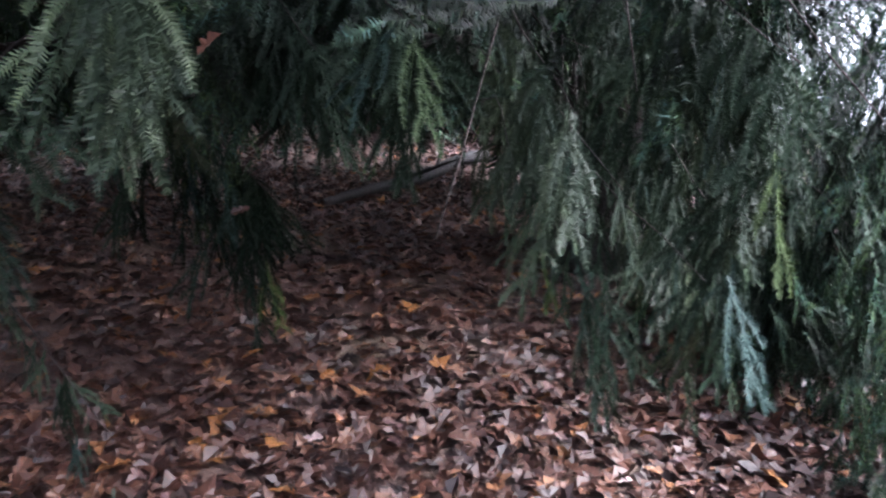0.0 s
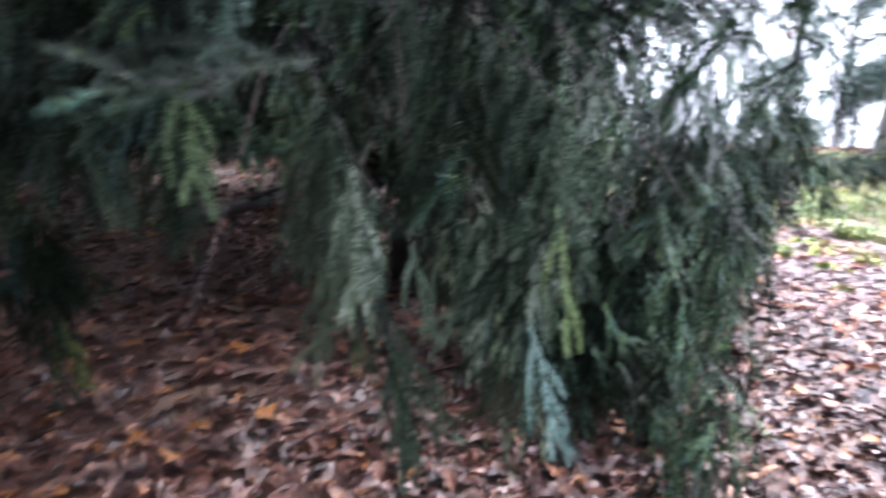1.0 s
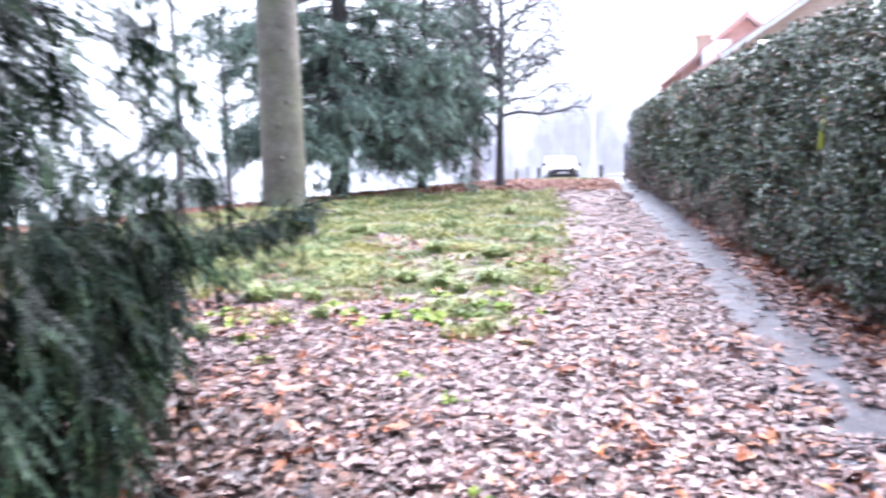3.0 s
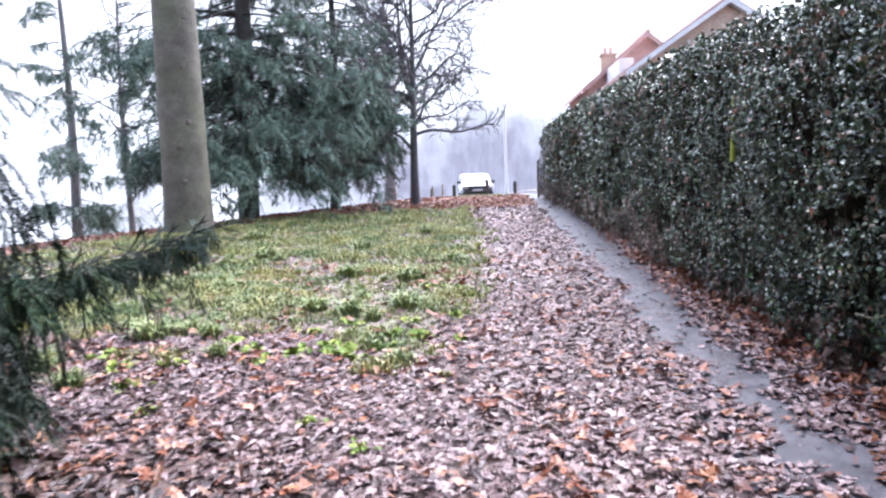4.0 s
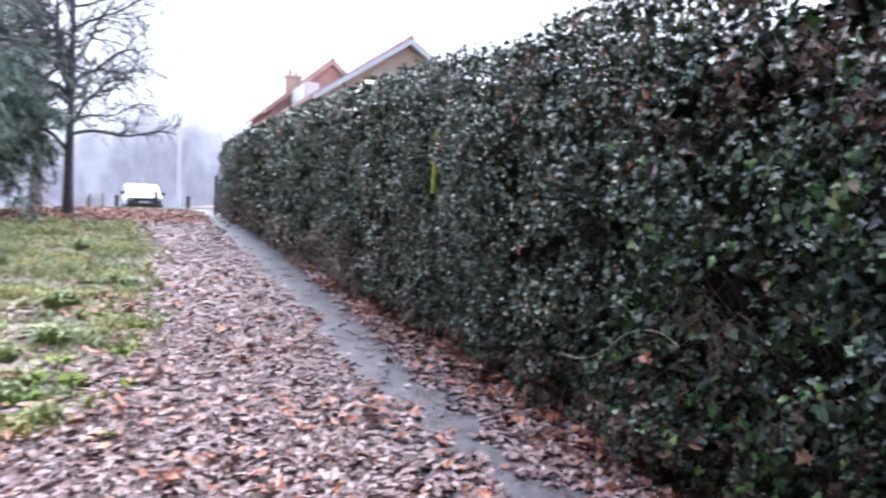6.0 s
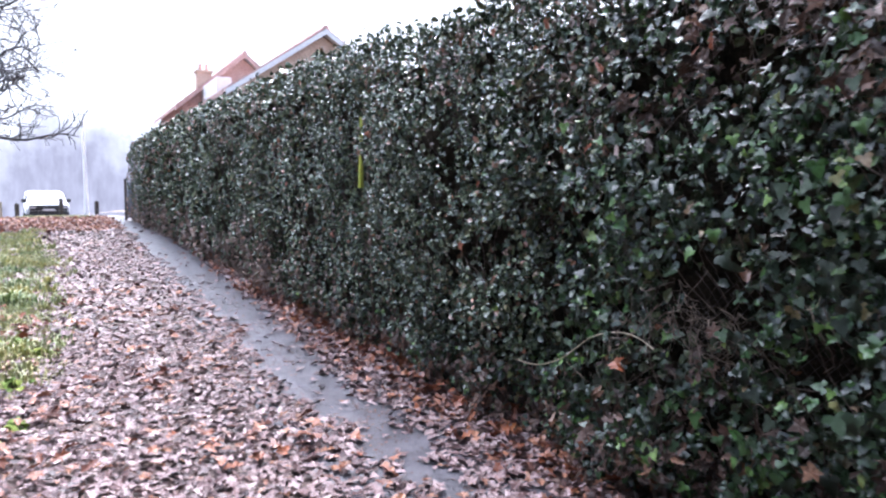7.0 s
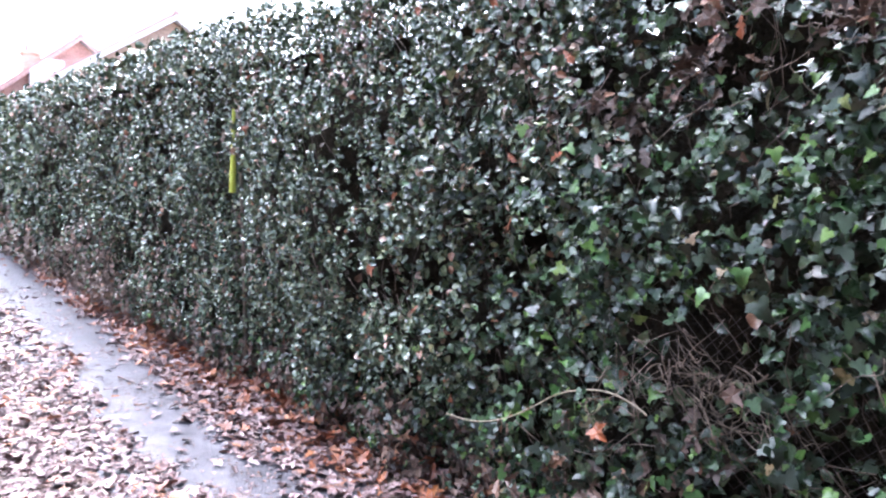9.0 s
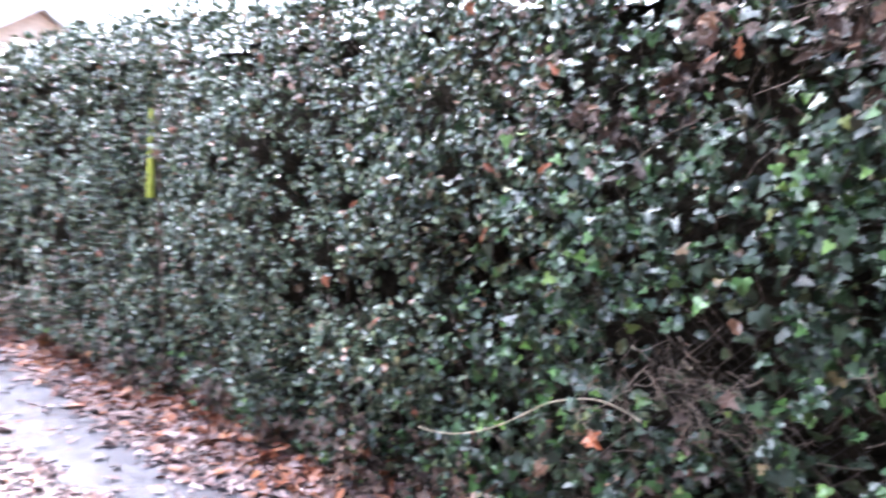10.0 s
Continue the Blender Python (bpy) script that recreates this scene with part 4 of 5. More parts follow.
bough([(-2.6, 3.2, 1.0), (-2.15, 4.3, 0.9), (-1.85, 4.9, 0.93), (-1.55, 5.45, 1.06)], 300, 0.62, 1, (0.0, 0.06), thick=0.006, lift=0.25)
bough([(-2.6, 3.0, 1.1), (-2.3, 4.2, 0.85), (-2.22, 4.4, 0.8)], 60, 0.9, 2, (0.05, 0.3))
bough([(-2.7, 3.4, 0.8), (-2.45, 4.1, 0.62), (-2.3, 4.35, 0.45)], 50, 0.85, 8, (0.0, 0.15))
bough([(-2.9, 3.6, 0.9), (-2.7, 4.2, 0.75), (-2.55, 4.6, 0.7)], 35, 0.95, 9, (0.0, 0.4))
bough([(-2.6, 3.3, 0.95), (-2.0, 4.5, 0.9), (-1.62, 5.25, 0.97)], 130, 0.62, 12, (0.05, 0.38))
bough([(-2.6, 3.3, 0.7), (-2.25, 3.75, 0.55), (-2.0, 3.95, 0.42)], 50, 0.85, 13, (0.0, 0.15))
bough([(-2.4, 2.8, 0.9), (-1.9, 3.1, 0.6), (-1.7, 3.25, 0.35)], 45, 0.9, 3)
bough([(-2.0, -0.6, 1.75), (-1.1, -0.72, 1.6), (-0.55, -0.74, 1.38)], 46, 1.0, 4, (0.0, 0.25), fresh_meshes, 0.15)
bough([(-2.2, -1.1, 1.6), (-1.2, -1.0, 1.4), (-0.6, -0.97, 1.2)], 14, 0.8, 5, (0.0, 0.1), None, 0.2)
bough([(-2.8, -1.0, 1.35), (-2.3, -0.6, 1.05), (-2.0, -0.25, 0.7)], 100, 0.95, 10, (0.0, 0.45), None, 0.2)
bough([(-2.6, -1.6, 1.2), (-1.9, -1.3, 1.0), (-1.5, -1.1, 0.8)], 40, 0.9, 11, (0.0, 0.4), None, 0.2)
bough([(-2.4, -0.5, 1.6), (-1.5, -0.4, 1.42), (-1.05, -0.3, 1.22)], 60, 0.8, 14, (0.0, 0.15), None, 0.3)
bough([(-2.2, 0.1, 1.65), (-1.4, -0.05, 1.45), (-0.9, -0.1, 1.28)], 60, 0.8, 15, (0.0, 0.15), None, 0.3)
bough([(-1.9, 0.7, 1.7), (-1.0, 0.6, 1.5), (-0.35, 0.5, 1.25)], 80, 0.85, 16, (0.0, 0.3), None, 0.25)
bough([(-1.9, 0.8, 1.2), (-1.0, 0.7, 1.05), (-0.5, 0.6, 0.85)], 50, 0.8, 17, (0.0, 0.2), None, 0.25)
bough([(-2.0, 0.3, 1.4), (-1.1, 0.35, 1.2), (-0.6, 0.3, 0.95)], 30, 0.85, 6, (0.1, 0.4), None, 0.15)
bough([(-2.2, 1.2, 0.6), (-1.6, 1.7, 0.42), (-1.2, 1.75, 0.3)], 34, 0.8, 7, (0.0, 0.1))

bough([(-2.0, -1.25, 0.55), (-1.4, -0.98, 0.42), (-0.9, -0.8, 0.36)], 12, 0.45, 18, (0.0, 0.15), None, 0.2)
bough([(-2.4, 0.8, 1.75), (-1.2, 0.32, 1.4), (-0.62, 0.16, 1.12)], 34, 0.85, 19, (0.0, 0.25), fresh_meshes, 0.12)
bough([(-2.4, 1.1, 1.85), (-1.1, 0.88, 1.5), (-0.5, 0.6, 1.22)], 34, 0.85, 20, (0.0, 0.3), fresh_meshes, 0.12)
bough([(-2.2, 1.1, 1.2), (-1.1, 0.85, 0.82), (-0.55, 0.66, 0.55)], 26, 0.75, 21, (0.0, 0.2), fresh_meshes, 0.3)

# Bare dead twigs inside the curtain.
dead_twigs = Soup()
for k in range(120):
    a, z0 = rng.uniform(-1.4, 0.6), rng.uniform(1.0, 2.4)
    r0 = float(crown_radius(a, z0)) - rng.uniform(0.35, 1.3)
    w = np.linspace(0, 1, 6)
    ln, turn = rng.uniform(0.25, 0.7), rng.normal(0, 0.7)
    dead_twigs.tube(np.column_stack([r0 * math.cos(a) + ln * w * math.cos(a + turn), r0 * math.sin(a) + ln * w * math.sin(a + turn), z0 - rng.uniform(0.3, 1.1) * ln * w ** 1.5 + 0.03 * np.sin(7 * w + k)]), 0.0026 * (1 - 0.7 * w) + 0.0007, 4)
put("dead_wood", dead_twigs.mesh("dead_wood", m_bark, True), yew, "thin bare dark twigs", kind="stuff")

# A dead limb lying on the litter beyond the yew's stem.
limb = Soup()
t = np.linspace(0, 1, 14)
limb.tube(np.column_stack([-4.8 - 2.2 * t, 0.71 + 2.6 * t + 0.1 * np.sin(6 * t), 0.06 + 0.06 * t + 0.03 * np.sin(9 * t)]), 0.04 + 0.04 * t, 8)
for u, dx, dy, dz in ((0.35, 0.3, 0.5, 0.25), (0.6, -0.5, 0.3, 0.3), (0.8, 0.2, 0.7, 0.1)):
    p = np.array([-4.8 - 2.2 * u, 0.71 + 2.6 * u, 0.08 + 0.06 * u])
    w = np.linspace(0, 1, 5)[:, None]
    limb.tube(p + w * np.array([dx, dy, dz]), np.linspace(0.03, 0.008, 5), 5)
tagged(new("fallen_branch", limb.mesh("fallen_branch", m_rotten, True)), "dark wet fallen branch lying on brown leaves", "branch")

# Loose leaves caught in the yew.
for k, (x, y, z) in enumerate(((-0.62, -0.6, 1.22), (-0.66, 0.76, 1.56), (-1.4, -0.35, 0.85), (-1.3, -0.45, 0.78), (-1.5, -0.2, 0.95), (-0.95, 2.2, 1.55), (-1.1, 2.6, 0.85), (-1.7, 5.0, 0.62))):
    one = Soup()
    v, f = DEADS[k % 7]
    one.many(v, f, rotations(1, None, 1.0) * 0.055, np.zeros((1, 3)))
    ob = put("caught_leaf", one.mesh("caught_leaf", m_rust if k > 4 or k == 1 else m_shade), yew, "dry brown leaf caught in the needles")
    ob.location = (x - YEW[0], y - YEW[1], z)

# ---- a second dark conifer mass behind the yew, and unseen yews added for shade ----
back = thing("yew_tree", -10.8, -3.2, 0, 0, "tall dark yew set round the first as backing and added shade", "tree")
s = Soup()
t = np.linspace(0, 1, 8)
s.tube(np.column_stack([0.2 * np.sin(3 * t), 0.1 * t, -0.1 + 7 * t]), 0.35 * (1 - 0.7 * t), 10)
put("trunk", s.mesh("trunk", m_bark, True), back)
n = 1300
phi = rng.uniform(-np.pi, np.pi, n)
z = 0.8 + 7.0 * rng.random(n)
r = 3.6 * np.sqrt(np.clip(1 - ((z - 1) / 7.2) ** 2, 0, 1)) * rng.uniform(0.5, 1.0, n) ** 0.5
o = np.column_stack([np.cos(phi), np.sin(phi), 0 * phi])
mats = frames(o * 0.8 + rng.normal(0, 0.3, (n, 3)) - (0, 0, 0.6), o + (0, 0, 0.6)) * rng.uniform(1.4, 2.3, n)[:, None, None]
soup = Soup()
for k, (v, f) in enumerate(COARSE):
    soup.many(v, f, mats[k::3], (o * r[:, None] + np.column_stack([0 * z, 0 * z, z]))[k::3])
put("foliage", soup.mesh("foliage", m_needle), back, kind="stuff")
copy_thing(back, pose(-11.5, 6.0, 0, 0, 0, 80))
copy_thing(back, pose(-8.0, -6.0, 0, 0, 0, 200))
copy_thing(back, pose(-13.5, 9.5, 0, 0, 0, 140))
copy_thing(back, pose(-11.6, 1.6, 0, 0, 0, 310))
# These two yews stay out of view, added to darken the near litter.
copy_thing(back, pose(-5.2, -6.2, 0, 0, 0, 30))
copy_thing(back, pose(-1.6, -5.8, 0, 0, 0, 260))
thicket = thing("shrub_thicket", label="dense dark evergreen shrubs closing the shade behind the yews", category="shrubs", kind="stuff")
n = 3600
x, y, z = -15.0 + rng.normal(0, 0.7, n), rng.uniform(-13, 10, n), 3.4 * rng.random(n)
open_side = (np.abs(y - 2.2) < 2.4) & (rng.random(n) < 0.75)
x, y, z = x[~open_side], y[~open_side], z[~open_side]
n = len(x)
mats = frames(np.column_stack([rng.normal(0.5, 0.5, n), rng.normal(0, 0.5, n), -np.ones(n)]), np.column_stack([np.ones(n), rng.normal(0, 0.4, n), np.full(n, 0.4)])) * rng.uniform(1.4, 2.4, n)[:, None, None]
soup = Soup()
for k, (v, f) in enumerate(COARSE):
    soup.many(v, f, mats[k::3], np.column_stack([x, y, z])[k::3])
put("foliage", soup.mesh("foliage", m_needle), thicket, kind="stuff")

# ---- the hedge ----
HX, H0, H1 = 2.62, -4.0, 33.4


def hedge_top(y):
    return np.interp(y, [-4, 3, 6, 9, 20, 34], [2.5, 2.45, 2.53, 2.66, 2.97, 3.12])


def hedge_face(y, z):
    hollow = 0.3 * np.exp(-((y - 7.6) / 0.33) ** 2 - ((z - 1.6) / 0.45) ** 2)
    hollow = hollow + 0.3 * np.exp(-((y - 5.45) / 0.24) ** 2 - ((z - 1.76) / 0.1) ** 2) + 0.28 * np.exp(-((y - 4.85) / 0.14) ** 2 - ((z - 1.86) / 0.14) ** 2)
    return HX + hollow + 0.34 * (patch(y, z, 0.36, 71) - 0.5) + 0.16 * (patch(y, z, 0.17, 74) - 0.5) + 0.22 * (patch(y, z, 1.6, 72) - 0.5) + 0.4 * np.clip(0.45 - z, 0, 0.45) - 0.04


hedge = thing("hedge", label="tall clipped evergreen hedge overgrown with glossy ivy", category="hedge")
# A dark sheet behind the leaves, so that gaps read as shade.
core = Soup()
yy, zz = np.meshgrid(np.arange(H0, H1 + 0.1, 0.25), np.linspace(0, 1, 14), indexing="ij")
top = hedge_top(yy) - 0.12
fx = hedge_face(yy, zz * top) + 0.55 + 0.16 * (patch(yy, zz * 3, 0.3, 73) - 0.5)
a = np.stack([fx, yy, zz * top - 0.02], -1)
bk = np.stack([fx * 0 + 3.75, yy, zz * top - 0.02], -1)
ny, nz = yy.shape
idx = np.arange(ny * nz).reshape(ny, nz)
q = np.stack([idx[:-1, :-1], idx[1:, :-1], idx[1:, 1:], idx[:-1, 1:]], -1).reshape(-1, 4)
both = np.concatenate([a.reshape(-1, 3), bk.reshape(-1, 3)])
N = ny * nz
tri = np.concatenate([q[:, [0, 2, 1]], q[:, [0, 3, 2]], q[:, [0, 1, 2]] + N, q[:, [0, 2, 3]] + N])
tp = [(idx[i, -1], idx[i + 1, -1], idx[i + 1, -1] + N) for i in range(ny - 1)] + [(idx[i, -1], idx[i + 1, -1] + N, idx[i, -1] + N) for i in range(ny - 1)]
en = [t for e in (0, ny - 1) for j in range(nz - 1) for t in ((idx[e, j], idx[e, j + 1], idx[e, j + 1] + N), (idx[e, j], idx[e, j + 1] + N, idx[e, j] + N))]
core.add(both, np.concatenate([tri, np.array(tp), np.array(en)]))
put("twig_mass", core.mesh("twig_mass", m_core, True), hedge, "dark core standing for inner twigs and their shade")


def ivy_share(y, z):
    """Where ivy has taken over from the hedge's own leaves."""
    return np.clip((5.4 - y + 1.6 * (patch(y, z, 0.9, 81) - 0.5) - 0.5 * np.maximum(z - 1.6, 0)) / 1.2, 0, 1)


def thin(y, z):
    """Gaps in the leaf cover: hollows, and the bare patch of dead stems."""
    gap = np.clip((0.6 * patch(y, z, 0.24, 82) + 0.4 * patch(y, z, 0.12, 83) - 0.31) / 0.18, 0.1, 1)
    bare = np.exp(-(((y - 3.66) / 0.34) ** 2 + ((z - 0.84) / 0.18) ** 2) * 1.2)
    low = np.clip((z + 0.3) / 0.35, 0.6, 1)
    slot = np.exp(-((y - 7.4) / 0.11) ** 2 - ((z - 1.72) / 0.28) ** 2)
    return gap * (1 - 0.9 * bare) * (1 - 0.85 * slot) * low


def face_leaves(soup, shapes, y, z, size, depth=0.26, up=0.55, wild=0.6, start=-0.04):
    # leaves stand in rosettes of five at the shoot tips
    n = len(y)
    lead = (np.arange(n) // 5) * 5
    dy, dz = rng.normal(0, 0.6, n) * size, rng.normal(0, 0.6, n) * size
    x = (hedge_face(y, z) + start + depth * rng.random(n) ** 1.4)[lead] + 0.25 * np.hypot(dy, dz)
    y, z = y[lead] + dy, z[lead] + dz
    nrm = np.column_stack([-np.ones(n), rng.normal(0, wild, n) + 0.5 * dy / size, rng.normal(up, wild, n) + 0.5 * dz / size])
    tip = np.column_stack([rng.normal(-0.2, 0.4, n), rng.normal(0, 0.8, n), rng.normal(-0.35, 0.6, n)])
    m = frames(tip, nrm) * size[:, None, None]
    loc = np.column_stack([x, y, z])
    pick = rng.integers(0, len(shapes), n)
    for k, (v, f) in enumerate(shapes):
        s = pick == k
        soup.many(v, f, m[s], loc[s])


own, climb, dry, withered = Soup(), Soup(), Soup(), Soup()
for y0, y1, per, big in ((2.2, 5.5, 2500, 0.74), (5.5, 9.0, 2900, 0.64), (9, 15, 1250, 0.88), (15, 33.4, 300, 1.7), (-4, 2.2, 200, 1.8)):
    n = int((y1 - y0) * 2.9 * per)
    y, z = rng.uniform(y0, y1, n), rng.uniform(0.0, 2.9, n)
    s = (z < hedge_top(y) + 0.05 * wave(y * 3, z)) & (rng.random(n) < thin(y, z))
    y, z = y[s], z[s]
    iv = rng.random(len(y)) < ivy_share(y, z)
    yo, zo = y[~iv], z[~iv]
    # dead leaves and bare twigs show low down
    rusty = 0.4 * np.clip((patch(yo, zo, 0.45, 91) - 0.62) / 0.1, 0, 1) * np.clip((zo - 1.5) / 0.4, 0, 1)
    brown = rng.random(len(yo)) < rusty + 0.75 * np.clip((yo - 7) / 4, 0, 1) * np.clip((1.2 + 0.8 * (patch(yo, zo, 0.8, 86) - 0.5) - zo) / 0.8, 0, 1)
    face_leaves(dry, FAR_OVALS, yo[brown], zo[brown], big * rng.uniform(0.04, 0.07, int(brown.sum())))
    yo, zo = yo[~brown], zo[~brown]
    face_leaves(own, OVALS if y0 < 9 else FAR_OVALS, yo, zo, big * rng.uniform(0.042, 0.072, len(yo)))
    y, z = y[iv], z[iv]
    # withered leaves hang among the ivy near the ground
    dead = rng.random(len(y)) < 0.3 * np.clip((0.75 + 0.5 * (patch(y, z, 0.5, 88) - 0.5) - z) / 0.5, 0, 1) * np.clip((4.9 - y) / 0.8, 0, 1) + 0.4 * np.clip((patch(y, z, 0.4, 92) - 0.5) / 0.15, 0, 1) * np.clip((z - 1.5) / 0.3, 0, 1)
    face_leaves(withered, DEADS, y[dead], z[dead], rng.uniform(0.04, 0.08, int(dead.sum())))
    y, z = y[~dead], z[~dead]
    keep = rng.random(len(y)) < 0.85
    face_leaves(climb, IVIES, y[keep], z[keep], (1.12 + 0.2 * np.clip((4.0 - y[keep]) / 0.6, 0, 1)) * big * (0.026 + 0.042 * rng.random(int(keep.sum())) ** 1.6), 0.24, 0.7, 0.65)
# trailing ivy and caught dead leaves close the foot
n = 5200
y, z = rng.uniform(2.4, 9.0, n), 0.02 + 0.33 * rng.random(n) ** 1.3
s = rng.random(n) < 0.35 + 0.65 * (patch(y, z, 0.35, 95) > 0.45)
y, z = y[s], z[s]
dead = rng.random(len(y)) < np.clip(0.75 - 1.6 * z, 0.25, 1)
face_leaves(withered, DEADS, y[dead], z[dead], rng.uniform(0.04, 0.085, int(dead.sum())), 0.3, 0.6, 0.7, -0.14)
face_leaves(climb, IVIES, y[~dead], z[~dead], rng.uniform(0.024, 0.048, int((~dead).sum())), 0.3, 0.7, 0.65, -0.14)
# older leaves deeper in, dim behind the outer ones
for y0, y1, per in ((2.2, 6.0, 420), (6.0, 12.0, 250)):
    n = int((y1 - y0) * 2.4 * per)
    y, z = rng.uniform(y0, y1, n), rng.uniform(0.0, 2.4, n)
    s = rng.random(n) < 1 - 0.85 * np.exp(-(((y - 3.66) / 0.34) ** 2 + ((z - 0.84) / 0.18) ** 2) * 1.2)
    face_leaves(own, FAR_OVALS, y[s], z[s], rng.uniform(0.045, 0.075, int(s.sum())), 0.25, 0.5, 0.9, 0.27)
# the top: leaves and shoots standing up
for y0, y1, per, big in ((2.2, 9, 520, 0.8), (9, 33.4, 130, 1.7), (-4, 2.2, 90, 1.8)):
    n = int((y1 - y0) * 1.3 * per)
    y, x = rng.uniform(y0, y1, n), HX + 0.02 + 1.3 * rng.random(n) ** 1.5
    z = hedge_top(y) - 0.08 + 0.16 * rng.random(n) ** 2 + 0.1 * (patch(y, x, 0.4, 84) - 0.5)
    scatter(own, OVALS, x, y, z, big * rng.uniform(0.05, 0.08, n), 0.7)
    sh = int((y1 - y0) * 5)
    for ys0 in rng.uniform(y0, y1, sh):
        k = 7
        hh = rng.uniform(0.1, 0.3)
        scatter(own, OVALS, HX + 0.15 + rng.random() + rng.normal(0, 0.02, k), ys0 + rng.normal(0, 0.02, k), hedge_top(ys0) + np.linspace(0, hh, k), big * rng.uniform(0.045, 0.07, k), 0.8)
# the end of the hedge
n = 900
y, z, x = H1 + rng.uniform(-0.05, 0.15, n), rng.uniform(0, 3.1, n), rng.uniform(HX, 3.7, n)
scatter(own, OVALS, x, y, z, rng.uniform(0.09, 0.13, n), 1.0)
# young yellow-green shoots along the top
young = Soup()
n = 380
y = 3.1 + 2.2 * rng.random(n)
x, z = HX - 0.04 + 0.4 * rng.random(n), hedge_top(y) - 0.06 + 0.16 * rng.random(n)
scatter(young, OVALS, x, y, z, rng.uniform(0.03, 0.06, n), 0.8)
put("young_leaves", young.mesh("young_leaves", m_young), hedge, "bright yellow-green young leaves", kind="stuff")
put("leaves", own.mesh("leaves", m_hedge, True), hedge, "small dark glossy hedge leaves", kind="stuff")
put("dry_leaves", dry.mesh("dry_leaves", m_dry), hedge, "dry brown leaves low in the hedge", kind="stuff")
put("withered_leaves", withered.mesh("withered_leaves", m_withered), hedge, "withered brown leaves among the low ivy", kind="stuff")
put("ivy", climb.mesh("ivy", m_ivy, True), hedge, "lobed green ivy leaves", kind="stuff")

# Larger ivy leaves that stand out, one by one.
ivy_meshes = []
for v, f in IVIES:
    s = Soup()
    s.add(v, f)
    ivy_meshes.append(s.mesh("ivy_leaf", m_ivy_piece, True))
n = 0
while n < 290:
    y, z = rng.uniform(2.9, 4.7), rng.uniform(0.05, 1.75)
    # the largest hang in sheets beside the bare patch
    if rng.random() > thin(y, z) ** 2 * (0.22 + 0.78 * (y < 3.75 or z < 0.75)) * (1.0 if 0.2 < z < 1.75 else 0.4):
        continue
    x = float(hedge_face(y, z)) + rng.uniform(-0.09, 0.02)
    nrm = np.array([[-1.0, rng.normal(0, 0.55), rng.normal(0.7, 0.5)]])
    m3 = frames(np.array([[-0.1, rng.normal(0, 0.5), -0.8]]), nrm)[0] * (0.036 + (0.02 + 0.02 * (y < 3.7 and z < 1.4)) * rng.random() ** 2)
    ob = put("ivy_leaf", ivy_meshes[n % 4], hedge)
    m = Matrix.Identity(4)
    for a in range(3):
        for c in range(3):
            m[a][c] = m3[a, c]
    m[0][3], m[1][3], m[2][3] = x, y, z
    ob.matrix_basis = m
    n += 1

# Dead stems in the bare patch, and twigs showing between the leaves.
s = Soup()
for k in range(75):
    y, z = 3.68 + rng.normal(0, 0.13), 0.82 + rng.normal(0, 0.085)
    u = np.linspace(0, 1, 12)[:, None]
    d = np.array([rng.normal(0, 0.06), rng.normal(0, 0.11), rng.normal(0.0, 0.08)])
    bow = np.sin(u * np.pi) * np.array([-0.04, rng.normal(0, 0.06), rng.normal(0, 0.06)]) + 0.012 * np.sin(u * 9 + k)
    s.tube(np.array([float(hedge_face(y, z)) + rng.uniform(-0.03, 0.12), y, z]) + u * d + bow, 0.0006 + 0.0014 * rng.random() ** 2, 5)
for y0, z0, wide, deep in ((3.72, 0.8, 0.075, 0.085), (3.63, 0.86, 0.06, -0.05), (3.55, 0.95, 0.12, 0.035), (3.8, 0.93, 0.05, 0.12), (3.86, 0.86, 0.09, -0.04)):
    # curled loops of older stem
    u = np.linspace(0, 1, 14)
    s.tube(np.column_stack([HX - 0.06 + 0.03 * np.sin(5 * u), y0 - wide * u + 0.006 * np.sin(13 * u), z0 - deep * np.sin(np.pi * u) + 0.006 * np.sin(9 * u)]), 0.0026, 5)
for k in range(26):
    # a dry spray of twigs near the top
    u = np.linspace(0, 1, 6)[:, None]
    s.tube(np.array([HX - 0.06, 3.3 + rng.normal(0, 0.08), 1.95 + rng.normal(0, 0.06)]) + u * np.array([rng.normal(-0.03, 0.03), rng.normal(0, 0.1), rng.normal(0.03, 0.07)]) + 0.008 * np.sin(u * 7 + k), 0.0016, 4)
put("stem_tangle", s.mesh("stem_tangle", m_stems, True), hedge, "dry tan ivy stems in a bare patch", kind="stuff")
s = Soup()
for k in range(1500):
    y, z = 2.5 + 20 * rng.random() ** 1.6, 0.05 + 2.5 * rng.random() ** 1.5
    u = np.linspace(0, 1, 5)[:, None]
    d = np.array([-0.08, rng.normal(0, 0.12), rng.uniform(0.1, 0.4)])
    s.tube(np.array([float(hedge_face(y, z)) + 0.16, y, z]) + u * d + np.sin(u * np.array([3.0, 5.0, 4.0]) + k) * np.array([0.02, 0.045, 0.02]), rng.uniform(0.001, 0.0024), 4)
put("twig_lattice", s.mesh("twig_lattice", m_twig, True), hedge, kind="stuff")

# One long pale vine bowed across the leaves.
vy = np.array([4.76, 4.62, 4.49, 4.34, 4.21, 4.11, 4.0, 3.92, 3.83, 3.76])
vz = np.array([0.515, 0.51, 0.545, 0.61, 0.69, 0.757, 0.793, 0.8, 0.78, 0.757])
u = np.linspace(0, 9, 46)
py_, pz_ = np.interp(u, range(10), vy), np.interp(u, range(10), vz)
k5 = np.ones(5) / 5
